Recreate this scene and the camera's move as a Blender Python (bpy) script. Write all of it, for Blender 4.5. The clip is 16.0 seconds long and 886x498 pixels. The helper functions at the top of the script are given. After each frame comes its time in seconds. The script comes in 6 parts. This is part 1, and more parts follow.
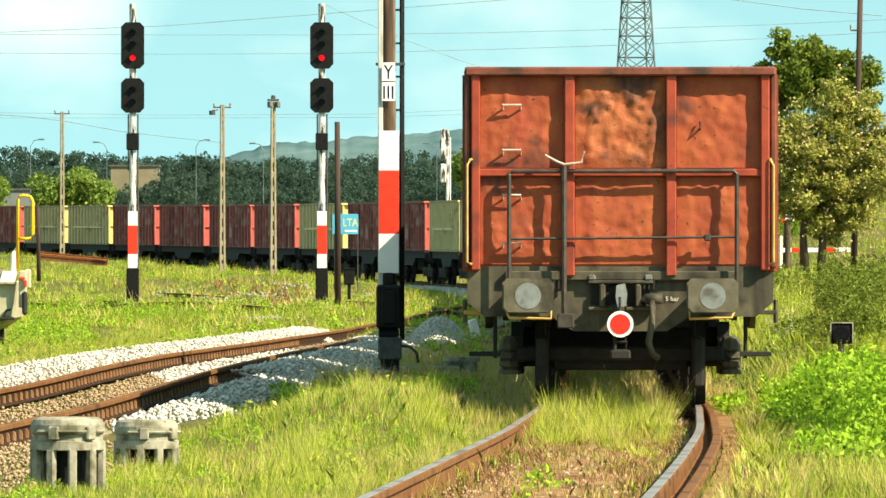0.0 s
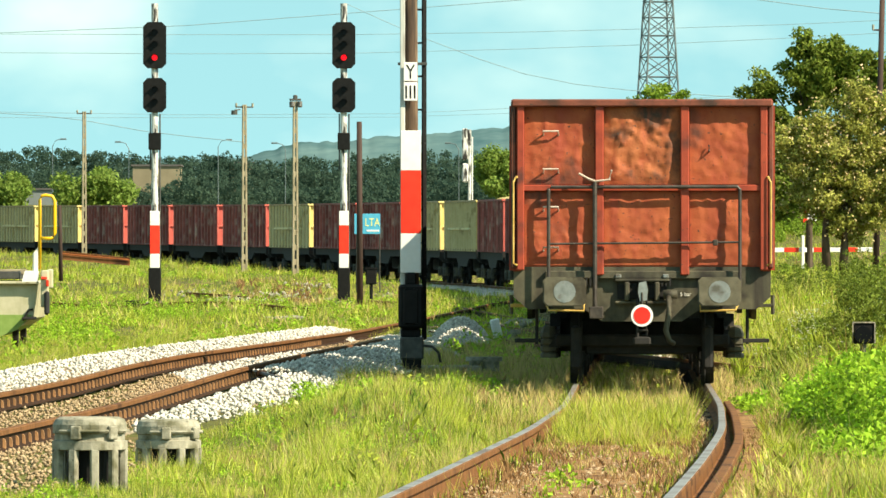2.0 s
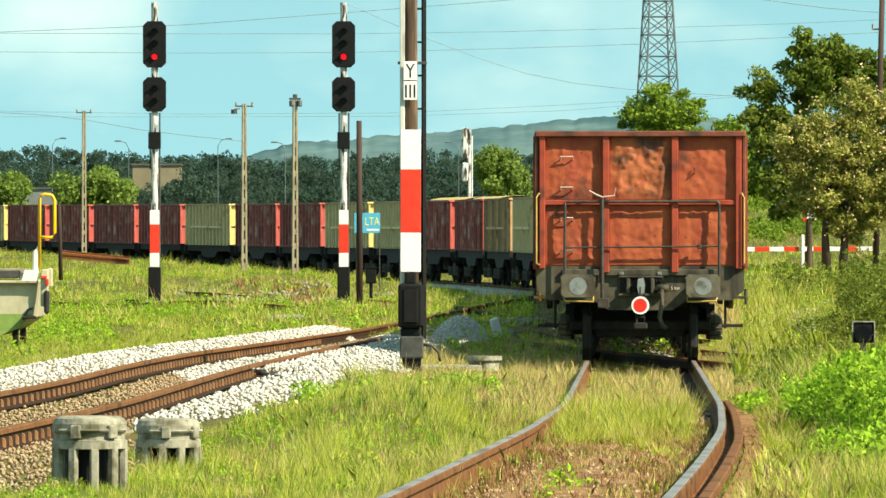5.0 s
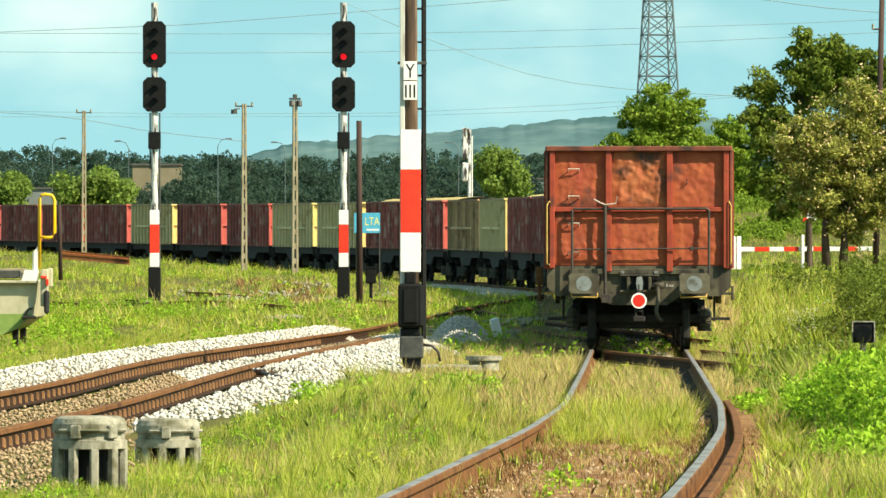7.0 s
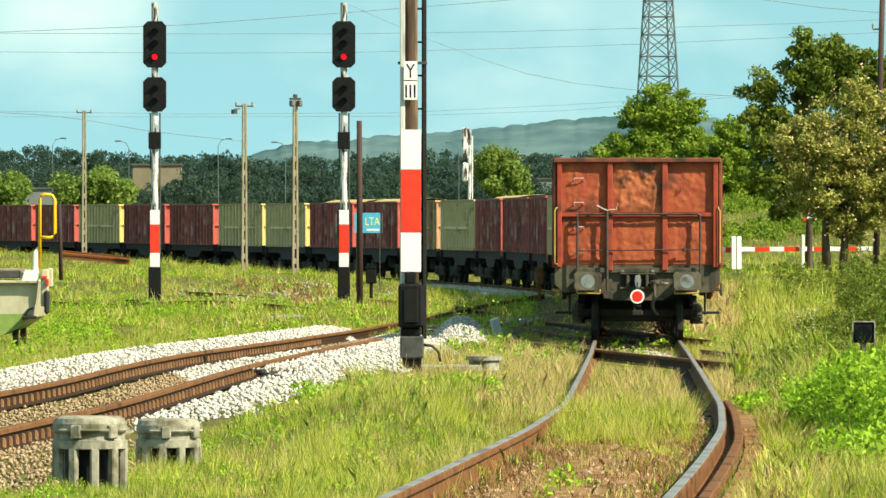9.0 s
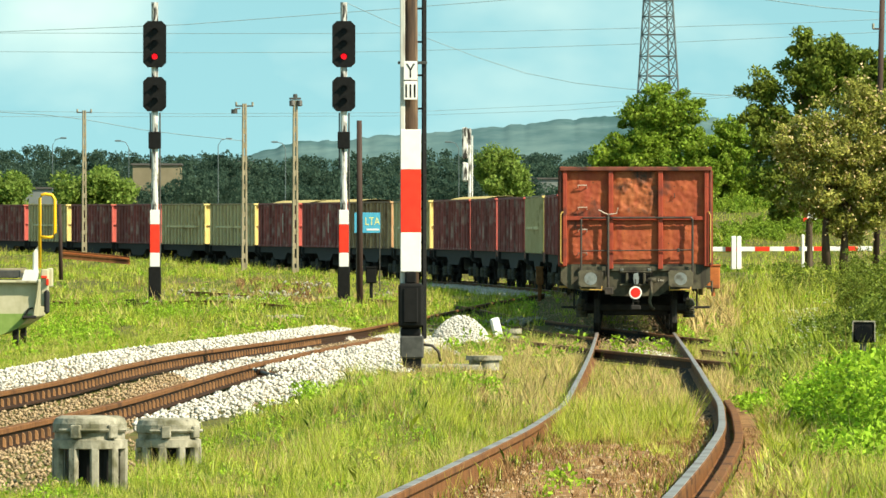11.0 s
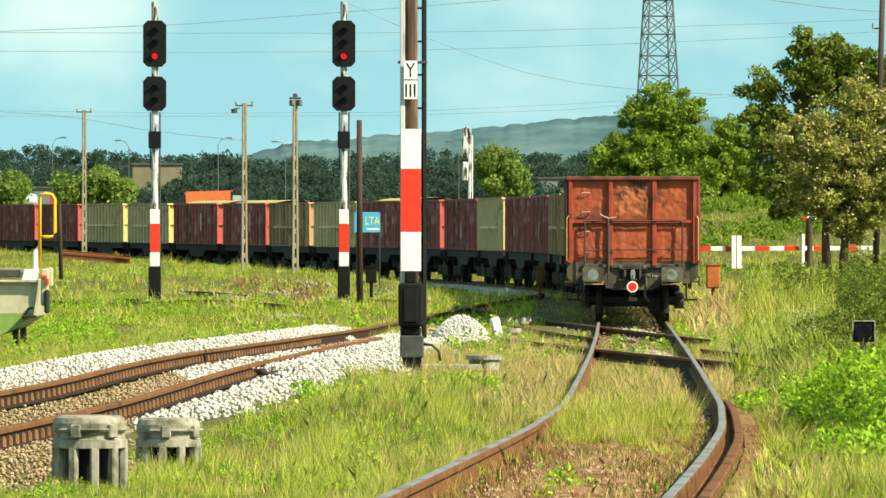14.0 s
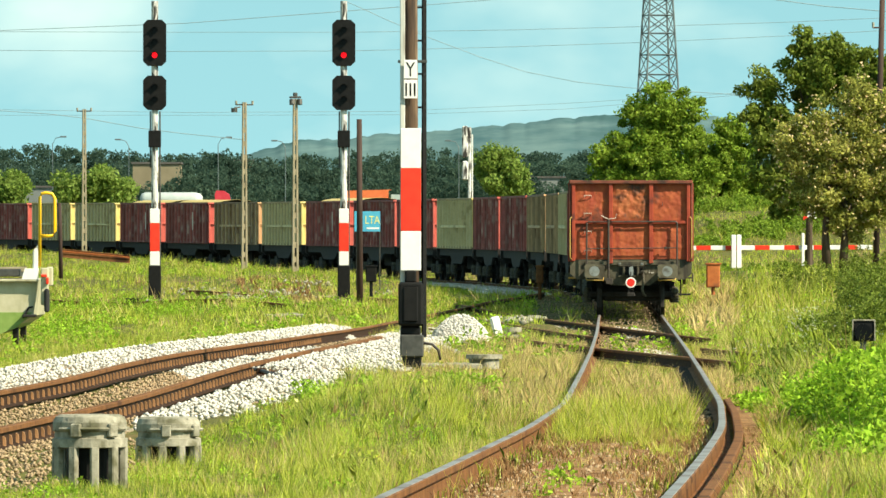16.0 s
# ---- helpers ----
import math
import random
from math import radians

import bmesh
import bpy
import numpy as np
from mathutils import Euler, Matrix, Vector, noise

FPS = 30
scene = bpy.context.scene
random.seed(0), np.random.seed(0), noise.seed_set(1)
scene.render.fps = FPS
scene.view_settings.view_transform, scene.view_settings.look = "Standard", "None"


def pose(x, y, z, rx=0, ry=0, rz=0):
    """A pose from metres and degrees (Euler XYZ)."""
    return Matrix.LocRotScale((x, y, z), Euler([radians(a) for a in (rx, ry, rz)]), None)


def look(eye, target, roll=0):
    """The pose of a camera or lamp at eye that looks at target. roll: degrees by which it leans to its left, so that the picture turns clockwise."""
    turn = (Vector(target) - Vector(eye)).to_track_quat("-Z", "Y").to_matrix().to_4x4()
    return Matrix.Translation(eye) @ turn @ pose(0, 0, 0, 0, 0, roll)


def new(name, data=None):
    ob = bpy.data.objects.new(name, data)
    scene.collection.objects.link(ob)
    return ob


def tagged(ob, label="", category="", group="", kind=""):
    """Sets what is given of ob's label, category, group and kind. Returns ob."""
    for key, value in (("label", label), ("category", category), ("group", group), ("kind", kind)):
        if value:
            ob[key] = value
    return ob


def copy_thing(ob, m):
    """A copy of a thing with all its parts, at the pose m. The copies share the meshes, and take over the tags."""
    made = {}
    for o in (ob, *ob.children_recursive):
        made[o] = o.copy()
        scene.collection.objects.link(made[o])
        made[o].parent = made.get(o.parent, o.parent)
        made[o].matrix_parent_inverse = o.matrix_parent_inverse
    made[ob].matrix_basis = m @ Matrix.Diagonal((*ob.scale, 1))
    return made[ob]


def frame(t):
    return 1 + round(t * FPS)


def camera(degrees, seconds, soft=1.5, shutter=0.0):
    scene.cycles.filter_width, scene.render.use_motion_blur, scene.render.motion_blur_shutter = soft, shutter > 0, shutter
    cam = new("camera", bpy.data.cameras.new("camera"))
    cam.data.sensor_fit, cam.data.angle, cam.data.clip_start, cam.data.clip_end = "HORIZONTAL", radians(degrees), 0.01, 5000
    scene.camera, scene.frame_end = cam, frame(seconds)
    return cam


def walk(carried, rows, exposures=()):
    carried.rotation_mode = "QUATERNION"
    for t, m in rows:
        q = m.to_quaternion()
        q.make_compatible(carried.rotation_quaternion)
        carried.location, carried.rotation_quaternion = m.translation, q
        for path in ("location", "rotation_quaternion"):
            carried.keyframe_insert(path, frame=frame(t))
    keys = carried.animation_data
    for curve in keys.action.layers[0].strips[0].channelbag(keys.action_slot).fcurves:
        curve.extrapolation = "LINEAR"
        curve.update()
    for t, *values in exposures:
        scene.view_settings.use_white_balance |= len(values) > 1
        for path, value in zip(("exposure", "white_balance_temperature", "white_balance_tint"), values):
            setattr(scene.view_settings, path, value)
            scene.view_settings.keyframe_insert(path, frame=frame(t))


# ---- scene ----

F = 16000.0          # focal length over the picture's width of 1568
EYE = 1.45           # eye height
LEVEL = 445.0        # row of the level line in the settled view


def spot(px, py, d):
    """A place d metres down the view, by its direction in the settled view."""
    return Vector(((px - 784.0) * d / F, d, EYE - (py - LEVEL) * d / F))


def aim(dx, dy):
    """The camera's pose, panned so that the picture shifts by dx, dy."""
    return pose(0, 0, EYE, 90 + math.degrees(math.atan((LEVEL + dy - 441.0) / F)), 0, math.degrees(math.atan(dx / F)))


cam = camera(2 * math.degrees(math.atan(784.0 / F)), 16.0, soft=1.5)
PAN = [(0, -39, 2), (0.5, -29, 2), (1, -19, 2), (1.5, -5, 2), (2, 0, 1.5), (2.5, 0.5, 1), (4, 0, 0), (6.5, -0.5, 0),
       (9, 0, 0), (11.5, 0, -0.5), (14, 0, -1.2), (15, 0, -2.2), (16, 0, -2.7)]
walk(cam, [(t, aim(dx, dy)) for t, dx, dy in PAN], exposures=[(0, 1.04, 7250, 12), (1.5, 0.96, 7100, 11), (4, 0.83, 6950, 10), (16, 0.77, 6900, 10)])

# ---- light ----
SUN_AZ, SUN_EL = 58.0, 40.0
to_sun = Vector((math.cos(radians(SUN_EL)) * math.sin(radians(SUN_AZ)), -math.cos(radians(SUN_EL)) * math.cos(radians(SUN_AZ)), math.sin(radians(SUN_EL))))
sun = new("sun", bpy.data.lights.new("sun", "SUN"))
sun.data.energy, sun.data.angle, sun.data.color = 5.0, radians(0.53), (1.0, 0.91, 0.73)
sun.matrix_world = look((0, 0, 60), Vector((0, 0, 60)) - to_sun)

world = bpy.data.worlds.new("world")
scene.world = world
world.use_nodes = True
wn, wl = world.node_tree.nodes, world.node_tree.links
wn.clear()
sky = wn.new("ShaderNodeTexSky")
sky.sky_type, sky.sun_disc = "NISHITA", False
sky.sun_elevation = radians(SUN_EL)
sky.sun_rotation = math.atan2(to_sun.x, to_sun.y)
sky.air_density, sky.dust_density, sky.ozone_density = 1.0, 0.3, 2.0
tc = wn.new("ShaderNodeTexCoord")
raise_ = wn.new("ShaderNodeVectorMath")          # the clean blue air starts low over the hills
raise_.operation = "ADD"
raise_.inputs[1].default_value = (0, 0, 0.30)
nrm = wn.new("ShaderNodeVectorMath")
nrm.operation = "NORMALIZE"
tint = wn.new("ShaderNodeMix")
tint.data_type, tint.blend_type = "RGBA", "MULTIPLY"
tint.inputs["Factor"].default_value = 1.0
tint.inputs["B"].default_value = (0.93, 1.20, 0.82, 1)
mp = wn.new("ShaderNodeMapping")
mp.inputs["Scale"].default_value = (26, 26, 48)
mp.inputs["Location"].default_value = (1.35, 0.0, 0.2)
cl = wn.new("ShaderNodeTexNoise")
cl.inputs["Scale"].default_value, cl.inputs["Detail"].default_value, cl.inputs["Roughness"].default_value = 1.0, 5.0, 0.45
rp = wn.new("ShaderNodeValToRGB")
rp.color_ramp.elements[0].position, rp.color_ramp.elements[1].position = 0.5, 0.92
mx = wn.new("ShaderNodeMix")
mx.data_type = "RGBA"
mx.inputs["B"].default_value = (4.7, 5.6, 5.0, 1)
bg = wn.new("ShaderNodeBackground")
bg.inputs["Strength"].default_value = 0.14
wo = wn.new("ShaderNodeOutputWorld")
wl.new(tc.outputs["Generated"], raise_.inputs[0])
wl.new(raise_.outputs["Vector"], nrm.inputs[0])
wl.new(nrm.outputs["Vector"], sky.inputs["Vector"])
wl.new(tc.outputs["Generated"], mp.inputs["Vector"])
wl.new(mp.outputs["Vector"], cl.inputs["Vector"])
wl.new(cl.outputs["Fac"], rp.inputs["Fac"])
wl.new(rp.outputs["Color"], mx.inputs["Factor"])
wl.new(sky.outputs["Color"], tint.inputs["A"])
wl.new(tint.outputs["Result"], mx.inputs["A"])
wl.new(mx.outputs["Result"], bg.inputs["Color"])
wl.new(bg.outputs["Background"], wo.inputs["Surface"])


# ---- materials ----
def material(name, c1, c2, scale=4.0, rough=0.7, metal=0.0, bump=0.2, stain=None, stain_scale=0.6, stain_at=0.55, island=0.0,
             emit=None, obj_random=0.0, detail=6.0, stretch=(1, 1, 1), translucent=0.0, spots=None, streaks=None, spec=None):
    """Two colours mixed by grain, a broader stain over them, fine relief."""
    m = bpy.data.materials.new(name)
    m.use_nodes = True
    n, l = m.node_tree.nodes, m.node_tree.links
    b = n["Principled BSDF"]
    b.inputs["Roughness"].default_value, b.inputs["Metallic"].default_value = rough, metal
    b.inputs["Specular IOR Level"].default_value = spec if spec is not None else (0.12 if translucent or rough > 0.85 else 0.4)
    co = n.new("ShaderNodeTexCoord")
    ma = n.new("ShaderNodeMapping")
    ma.inputs["Scale"].default_value = stretch
    l.new(co.outputs["Object"], ma.inputs["Vector"])
    t = n.new("ShaderNodeTexNoise")
    t.inputs["Scale"].default_value, t.inputs["Detail"].default_value, t.inputs["Roughness"].default_value = scale, detail, 0.6
    l.new(ma.outputs["Vector"], t.inputs["Vector"])
    r = n.new("ShaderNodeValToRGB")
    r.color_ramp.elements[0].position, r.color_ramp.elements[1].position = 0.3, 0.7
    r.color_ramp.elements[0].color, r.color_ramp.elements[1].color = (*c1, 1), (*c2, 1)
    l.new(t.outputs["Fac"], r.inputs["Fac"])
    out = r.outputs["Color"]
    if stain:
        t2 = n.new("ShaderNodeTexNoise")
        t2.inputs["Scale"].default_value, t2.inputs["Detail"].default_value = stain_scale, 5.0
        l.new(ma.outputs["Vector"], t2.inputs["Vector"])
        r2 = n.new("ShaderNodeValToRGB")
        r2.color_ramp.elements[0].position, r2.color_ramp.elements[1].position = stain_at, stain_at + 0.14
        l.new(t2.outputs["Fac"], r2.inputs["Fac"])
        x = n.new("ShaderNodeMix")
        x.data_type = "RGBA"
        x.inputs["B"].default_value = (*stain, 1)
        l.new(r2.outputs["Color"], x.inputs["Factor"])
        l.new(out, x.inputs["A"])
        out = x.outputs["Result"]
    for colour, sc, lo, hi, st in ((spots, 24.0, 0.645, 0.72, (1, 1, 1)), (streaks, 6.0, 0.52, 0.72, (1, 1, 0.10))):
        if colour:
            m3 = n.new("ShaderNodeMapping")
            m3.inputs["Scale"].default_value = st
            l.new(co.outputs["Object"], m3.inputs["Vector"])
            t3 = n.new("ShaderNodeTexNoise")
            t3.inputs["Scale"].default_value, t3.inputs["Detail"].default_value = sc, 3.0
            l.new(m3.outputs["Vector"], t3.inputs["Vector"])
            r3 = n.new("ShaderNodeValToRGB")
            r3.color_ramp.elements[0].position, r3.color_ramp.elements[1].position = lo, hi
            l.new(t3.outputs["Fac"], r3.inputs["Fac"])
            x3 = n.new("ShaderNodeMix")
            x3.data_type = "RGBA"
            x3.inputs["B"].default_value = (*colour, 1)
            l.new(r3.outputs["Color"], x3.inputs["Factor"])
            l.new(out, x3.inputs["A"])
            out = x3.outputs["Result"]
    if island or obj_random:
        if island:
            g = n.new("ShaderNodeNewGeometry")
            rnd = g.outputs["Random Per Island"]
        else:
            g = n.new("ShaderNodeObjectInfo")
            rnd = g.outputs["Random"]
        amount = island or obj_random
        mr = n.new("ShaderNodeMapRange")
        mr.inputs["To Min"].default_value, mr.inputs["To Max"].default_value = 1 - amount, 1 + amount
        l.new(rnd, mr.inputs["Value"])
        h = n.new("ShaderNodeHueSaturation")
        l.new(mr.outputs["Result"], h.inputs["Value"])
        l.new(out, h.inputs["Color"])
        out = h.outputs["Color"]
    l.new(out, b.inputs["Base Color"])
    if bump:
        bp = n.new("ShaderNodeBump")
        bp.inputs["Strength"].default_value, bp.inputs["Distance"].default_value = bump, 0.02
        l.new(t.outputs["Fac"], bp.inputs["Height"])
        l.new(bp.outputs["Normal"], b.inputs["Normal"])
    if emit:
        b.inputs["Emission Color"].default_value, b.inputs["Emission Strength"].default_value = (*emit[:3], 1), emit[3]
    if translucent:
        tr = n.new("ShaderNodeBsdfTranslucent")
        l.new(out, tr.inputs["Color"])
        ms = n.new("ShaderNodeMixShader")
        ms.inputs["Fac"].default_value = translucent
        l.new(b.outputs["BSDF"], ms.inputs[1])
        l.new(tr.outputs["BSDF"], ms.inputs[2])
        l.new(ms.outputs["Shader"], n["Material Output"].inputs["Surface"])
    return m


M_RED = material("wagon_red_oxide", (0.25, 0.034, 0.016), (0.37, 0.060, 0.026), 5, 0.62, 0, 0.4, (0.10, 0.026, 0.018), 2.3, 0.54, spots=(0.12, 0.035, 0.02), streaks=(0.22, 0.035, 0.018))
M_RED2 = material("wagon_rust_panel", (0.27, 0.045, 0.018), (0.43, 0.105, 0.034), 3.0, 0.72, 0, 0.9, (0.11, 0.034, 0.02), 2.4, 0.55, spots=(0.10, 0.035, 0.02), streaks=(0.30, 0.05, 0.022))
# Worn top rail; its dark tone also paints shade on the corner posts.
M_TOPRAIL = material("worn_rail_shaded_post", (0.11, 0.035, 0.022), (0.25, 0.065, 0.036), 7, 0.65, 0, 0.5, (0.05, 0.025, 0.018), 3.5, 0.5, spots=(0.05, 0.03, 0.02))
M_SCRAPE = material("scraped_rust", (0.29, 0.070, 0.024), (0.45, 0.14, 0.05), 5, 0.75, 0, 1.0, (0.060, 0.032, 0.022), 2.9, 0.51, spots=(0.08, 0.05, 0.035), streaks=(0.34, 0.07, 0.026))
M_FRAME = material("underframe_grey", (0.045, 0.042, 0.027), (0.11, 0.10, 0.062), 4, 0.75, 0, 0.5, (0.022, 0.018, 0.013), 2.4, 0.50, streaks=(0.03, 0.024, 0.017))
M_BUFFER = material("buffer_steel", (0.085, 0.075, 0.048), (0.17, 0.15, 0.10), 6, 0.55, 0.1, 0.2, (0.05, 0.04, 0.025), 3.5, 0.52)
M_WORN = material("worn_steel", (0.19, 0.21, 0.20), (0.33, 0.35, 0.34), 12, 0.45, 0.4, 0.1, (0.13, 0.12, 0.10), 6.0, 0.55)
M_BLACK = material("bogie_black", (0.009, 0.0085, 0.008), (0.026, 0.023, 0.020), 6, 0.85, 0, 0.4)
M_PIPE = material("rail_pipe_dark", (0.025, 0.021, 0.018), (0.08, 0.064, 0.052), 10, 0.55, 0.1, 0.2)
M_PIPE_Y = material("handle_ochre", (0.45, 0.27, 0.05), (0.62, 0.42, 0.12), 10, 0.6, 0, 0.2)
M_HANDLE = material("handle_pale", (0.4, 0.3, 0.24), (0.6, 0.5, 0.42), 10, 0.6, 0, 0.2)
M_DISC_R = material("disc_red", (0.75, 0.02, 0.01), (0.85, 0.035, 0.02), 8, 0.45, 0, 0.05)
M_DISC_W = material("disc_white", (0.8, 0.8, 0.77), (0.88, 0.88, 0.85), 8, 0.5, 0, 0.05)
# End and rib colours are the body paints brightened as if lit.
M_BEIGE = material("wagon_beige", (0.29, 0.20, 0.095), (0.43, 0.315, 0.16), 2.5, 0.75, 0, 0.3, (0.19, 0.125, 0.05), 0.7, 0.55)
M_BEIGE_END = material("wagon_beige_end_sunlit", (0.62, 0.47, 0.14), (0.75, 0.6, 0.25), 2.5, 0.75, 0, 0.3, (0.35, 0.22, 0.1), 1.0, 0.6)
M_BEIGE_RIB = material("wagon_beige_rib_lit", (0.64, 0.53, 0.27), (0.78, 0.67, 0.38), 2.5, 0.75, 0, 0.3, (0.34, 0.23, 0.09), 1.2, 0.58)
M_DARK_RIB = material("wagon_maroon_rib_lit", (0.25, 0.065, 0.055), (0.40, 0.12, 0.10), 2.5, 0.75, 0, 0.3, (0.50, 0.33, 0.27), 1.4, 0.55, obj_random=0.35)
M_BROWN_RIB = material("wagon_brown_rib_lit", (0.40, 0.25, 0.13), (0.56, 0.39, 0.21), 2.5, 0.75, 0, 0.3, (0.15, 0.08, 0.04), 1.4, 0.55, obj_random=0.35)
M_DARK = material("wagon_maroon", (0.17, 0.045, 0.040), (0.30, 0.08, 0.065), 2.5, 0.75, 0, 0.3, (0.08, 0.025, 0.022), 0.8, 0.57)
M_DARK_END = material("wagon_maroon_end_sunlit", (0.42, 0.075, 0.06), (0.56, 0.13, 0.10), 2.5, 0.75, 0, 0.3, (0.3, 0.09, 0.06), 1.0, 0.6)
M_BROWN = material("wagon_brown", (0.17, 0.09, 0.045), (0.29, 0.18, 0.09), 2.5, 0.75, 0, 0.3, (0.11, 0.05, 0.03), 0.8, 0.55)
M_BROWN_END = material("wagon_brown_end_sunlit", (0.46, 0.25, 0.12), (0.58, 0.36, 0.19), 2.5, 0.75, 0, 0.3, (0.3, 0.13, 0.06), 1.0, 0.6)
M_LOAD = material("load_sand", (0.40, 0.31, 0.12), (0.55, 0.45, 0.2), 3, 0.9, 0, 0.5)
M_MARK = material("stencil_white", (0.6, 0.58, 0.5), (0.75, 0.72, 0.65), 9, 0.7, 0, 0.1)
M_GROUND = material("meadow_soil", (0.060, 0.062, 0.018), (0.15, 0.145, 0.035), 3.0, 0.95, 0, 0.6, (0.17, 0.115, 0.05), 0.5, 0.54)
M_DIRT = material("track_dirt", (0.20, 0.10, 0.040), (0.37, 0.22, 0.10), 9, 0.95, 0, 1.0, (0.11, 0.05, 0.022), 2.6, 0.50, spots=(0.42, 0.33, 0.2))
M_RAIL = material("rail_rust", (0.115, 0.050, 0.019), (0.23, 0.105, 0.040), 7, 0.8, 0.0, 0.3, (0.055, 0.024, 0.012), 1.2, 0.55, spots=(0.05, 0.025, 0.015), spec=0.15)
# Much darker than the rusty rail head.
M_RAILWEB = material("rail_dark_web", (0.018, 0.010, 0.006), (0.06, 0.028, 0.013), 9, 0.8, 0, 0.4, spec=0.15)
M_PLATE = material("chair_rust", (0.20, 0.10, 0.042), (0.34, 0.18, 0.08), 9, 0.85, 0, 0.4, obj_random=0.25)
# Near-black colour for the shadow lying in the rail groove.
M_GROOVE_SHADE = material("groove_shade", (0.012, 0.010, 0.008), (0.045, 0.032, 0.022), 14, 0.95, 0, 1.0)
M_UMBEL = material("white_umbel", (0.62, 0.64, 0.5), (0.8, 0.8, 0.7), 3, 0.8, 0, 0, island=0.2, translucent=0.3)
M_RAILTOP = material("rail_running_top", (0.26, 0.235, 0.21), (0.42, 0.39, 0.36), 5, 0.42, 0.45, 0.05, (0.17, 0.10, 0.06), 1.6, 0.50)
M_BALLAST = material("ballast_white", (0.40, 0.385, 0.34), (0.66, 0.64, 0.58), 20, 0.9, 0, 0.5, island=0.3)
M_BALLAST_BED = material("ballast_bed", (0.26, 0.20, 0.13), (0.48, 0.40, 0.29), 22, 0.95, 0, 1.0, (0.27, 0.17, 0.085), 0.8, 0.5)
M_STONE_OLD = material("ballast_old", (0.22, 0.15, 0.08), (0.44, 0.33, 0.21), 20, 0.9, 0, 0.5, island=0.35)
M_GRASS = material("grass_green", (0.20, 0.29, 0.016), (0.36, 0.43, 0.035), 0.5, 0.42, 0, 0, (0.44, 0.44, 0.06), 0.3, 0.58, island=0.6, translucent=0.4, spec=0.45)
M_GRASS_Y = material("grass_dry", (0.46, 0.34, 0.12), (0.66, 0.52, 0.24), 0.5, 0.7, 0, 0, island=0.25, translucent=0.3)
M_GRASS_L = material("grass_light", (0.42, 0.48, 0.035), (0.62, 0.64, 0.10), 0.5, 0.42, 0, 0, island=0.4, translucent=0.4, spec=0.45)
M_GRASS_D = material("grass_dark", (0.055, 0.125, 0.014), (0.12, 0.22, 0.028), 0.5, 0.6, 0, 0, island=0.45, translucent=0.35)
M_GRASS_B = material("grass_brown", (0.20, 0.11, 0.05), (0.34, 0.20, 0.09), 0.5, 0.8, 0, 0, island=0.3, translucent=0.2)
M_WEED = material("weed_leaf", (0.21, 0.38, 0.02), (0.36, 0.54, 0.05), 0.8, 0.5, 0, 0, island=0.5, translucent=0.45)
M_LEAF = material("leaf_green", (0.15, 0.25, 0.022), (0.27, 0.37, 0.05), 0.6, 0.55, 0, 0, island=0.45, translucent=0.42)
M_LEAF_F = material("leaf_far", (0.15, 0.24, 0.04), (0.26, 0.35, 0.08), 0.6, 0.6, 0, 0, island=0.3, translucent=0.45)
M_LEAF_M = material("leaf_mid_olive", (0.10, 0.155, 0.018), (0.20, 0.25, 0.042), 0.6, 0.55, 0, 0, island=0.45, translucent=0.36)
M_LEAF_P = material("leaf_olive_pale", (0.24, 0.26, 0.045), (0.42, 0.41, 0.11), 0.9, 0.6, 0, 0, island=0.55, translucent=0.38)
M_FRUIT = material("fruit_pale", (0.5, 0.36, 0.16), (0.62, 0.5, 0.26), 3, 0.6, 0, 0, island=0.2)
# Woods green lifted towards blue to carry the haze of distance.
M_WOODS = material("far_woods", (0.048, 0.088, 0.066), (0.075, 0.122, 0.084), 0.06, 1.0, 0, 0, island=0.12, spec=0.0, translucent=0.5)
# Scrub colour shifted pale and blue: distance haze is painted in.
M_HILL = material("hill_scrub_haze", (0.060, 0.125, 0.138), (0.135, 0.215, 0.212), 0.045, 1.0, 0, 0, (0.055, 0.115, 0.12), 0.02, 0.52, spec=0.0, stretch=(1, 0.1, 1))
M_BARK = material("bark", (0.06, 0.045, 0.03), (0.13, 0.10, 0.07), 5, 0.9, 0, 0.7, stretch=(1, 1, 0.3))
M_WOODPOLE = material("pole_wood", (0.035, 0.020, 0.012), (0.15, 0.09, 0.05), 9, 0.85, 0, 0.8, (0.014, 0.009, 0.006), 5.0, 0.47, stretch=(1, 1, 0.10), streaks=(0.30, 0.21, 0.13))
M_CHANNEL = material("pale_channel", (0.42, 0.44, 0.40), (0.62, 0.62, 0.56), 8, 0.7, 0, 0.2, (0.16, 0.13, 0.10), 4.0, 0.53, stretch=(1, 1, 0.2))
M_WOODDARK = material("pole_tarred", (0.03, 0.018, 0.014), (0.07, 0.04, 0.03), 5, 0.85, 0, 0.4, stretch=(1, 1, 0.12))
M_CONC = material("concrete_pole", (0.22, 0.19, 0.115), (0.36, 0.31, 0.21), 4, 0.85, 0, 0.3, (0.14, 0.115, 0.07), 1.0, 0.55)
M_CONC_G = material("concrete_grey", (0.21, 0.20, 0.15), (0.40, 0.38, 0.30), 14, 0.9, 0, 0.5, (0.12, 0.115, 0.07), 5.0, 0.52, spots=(0.10, 0.09, 0.06))
M_WHITE = material("paint_white", (0.74, 0.74, 0.70), (0.83, 0.83, 0.80), 6, 0.5, 0, 0.06, (0.6, 0.58, 0.52), 2.0, 0.66)
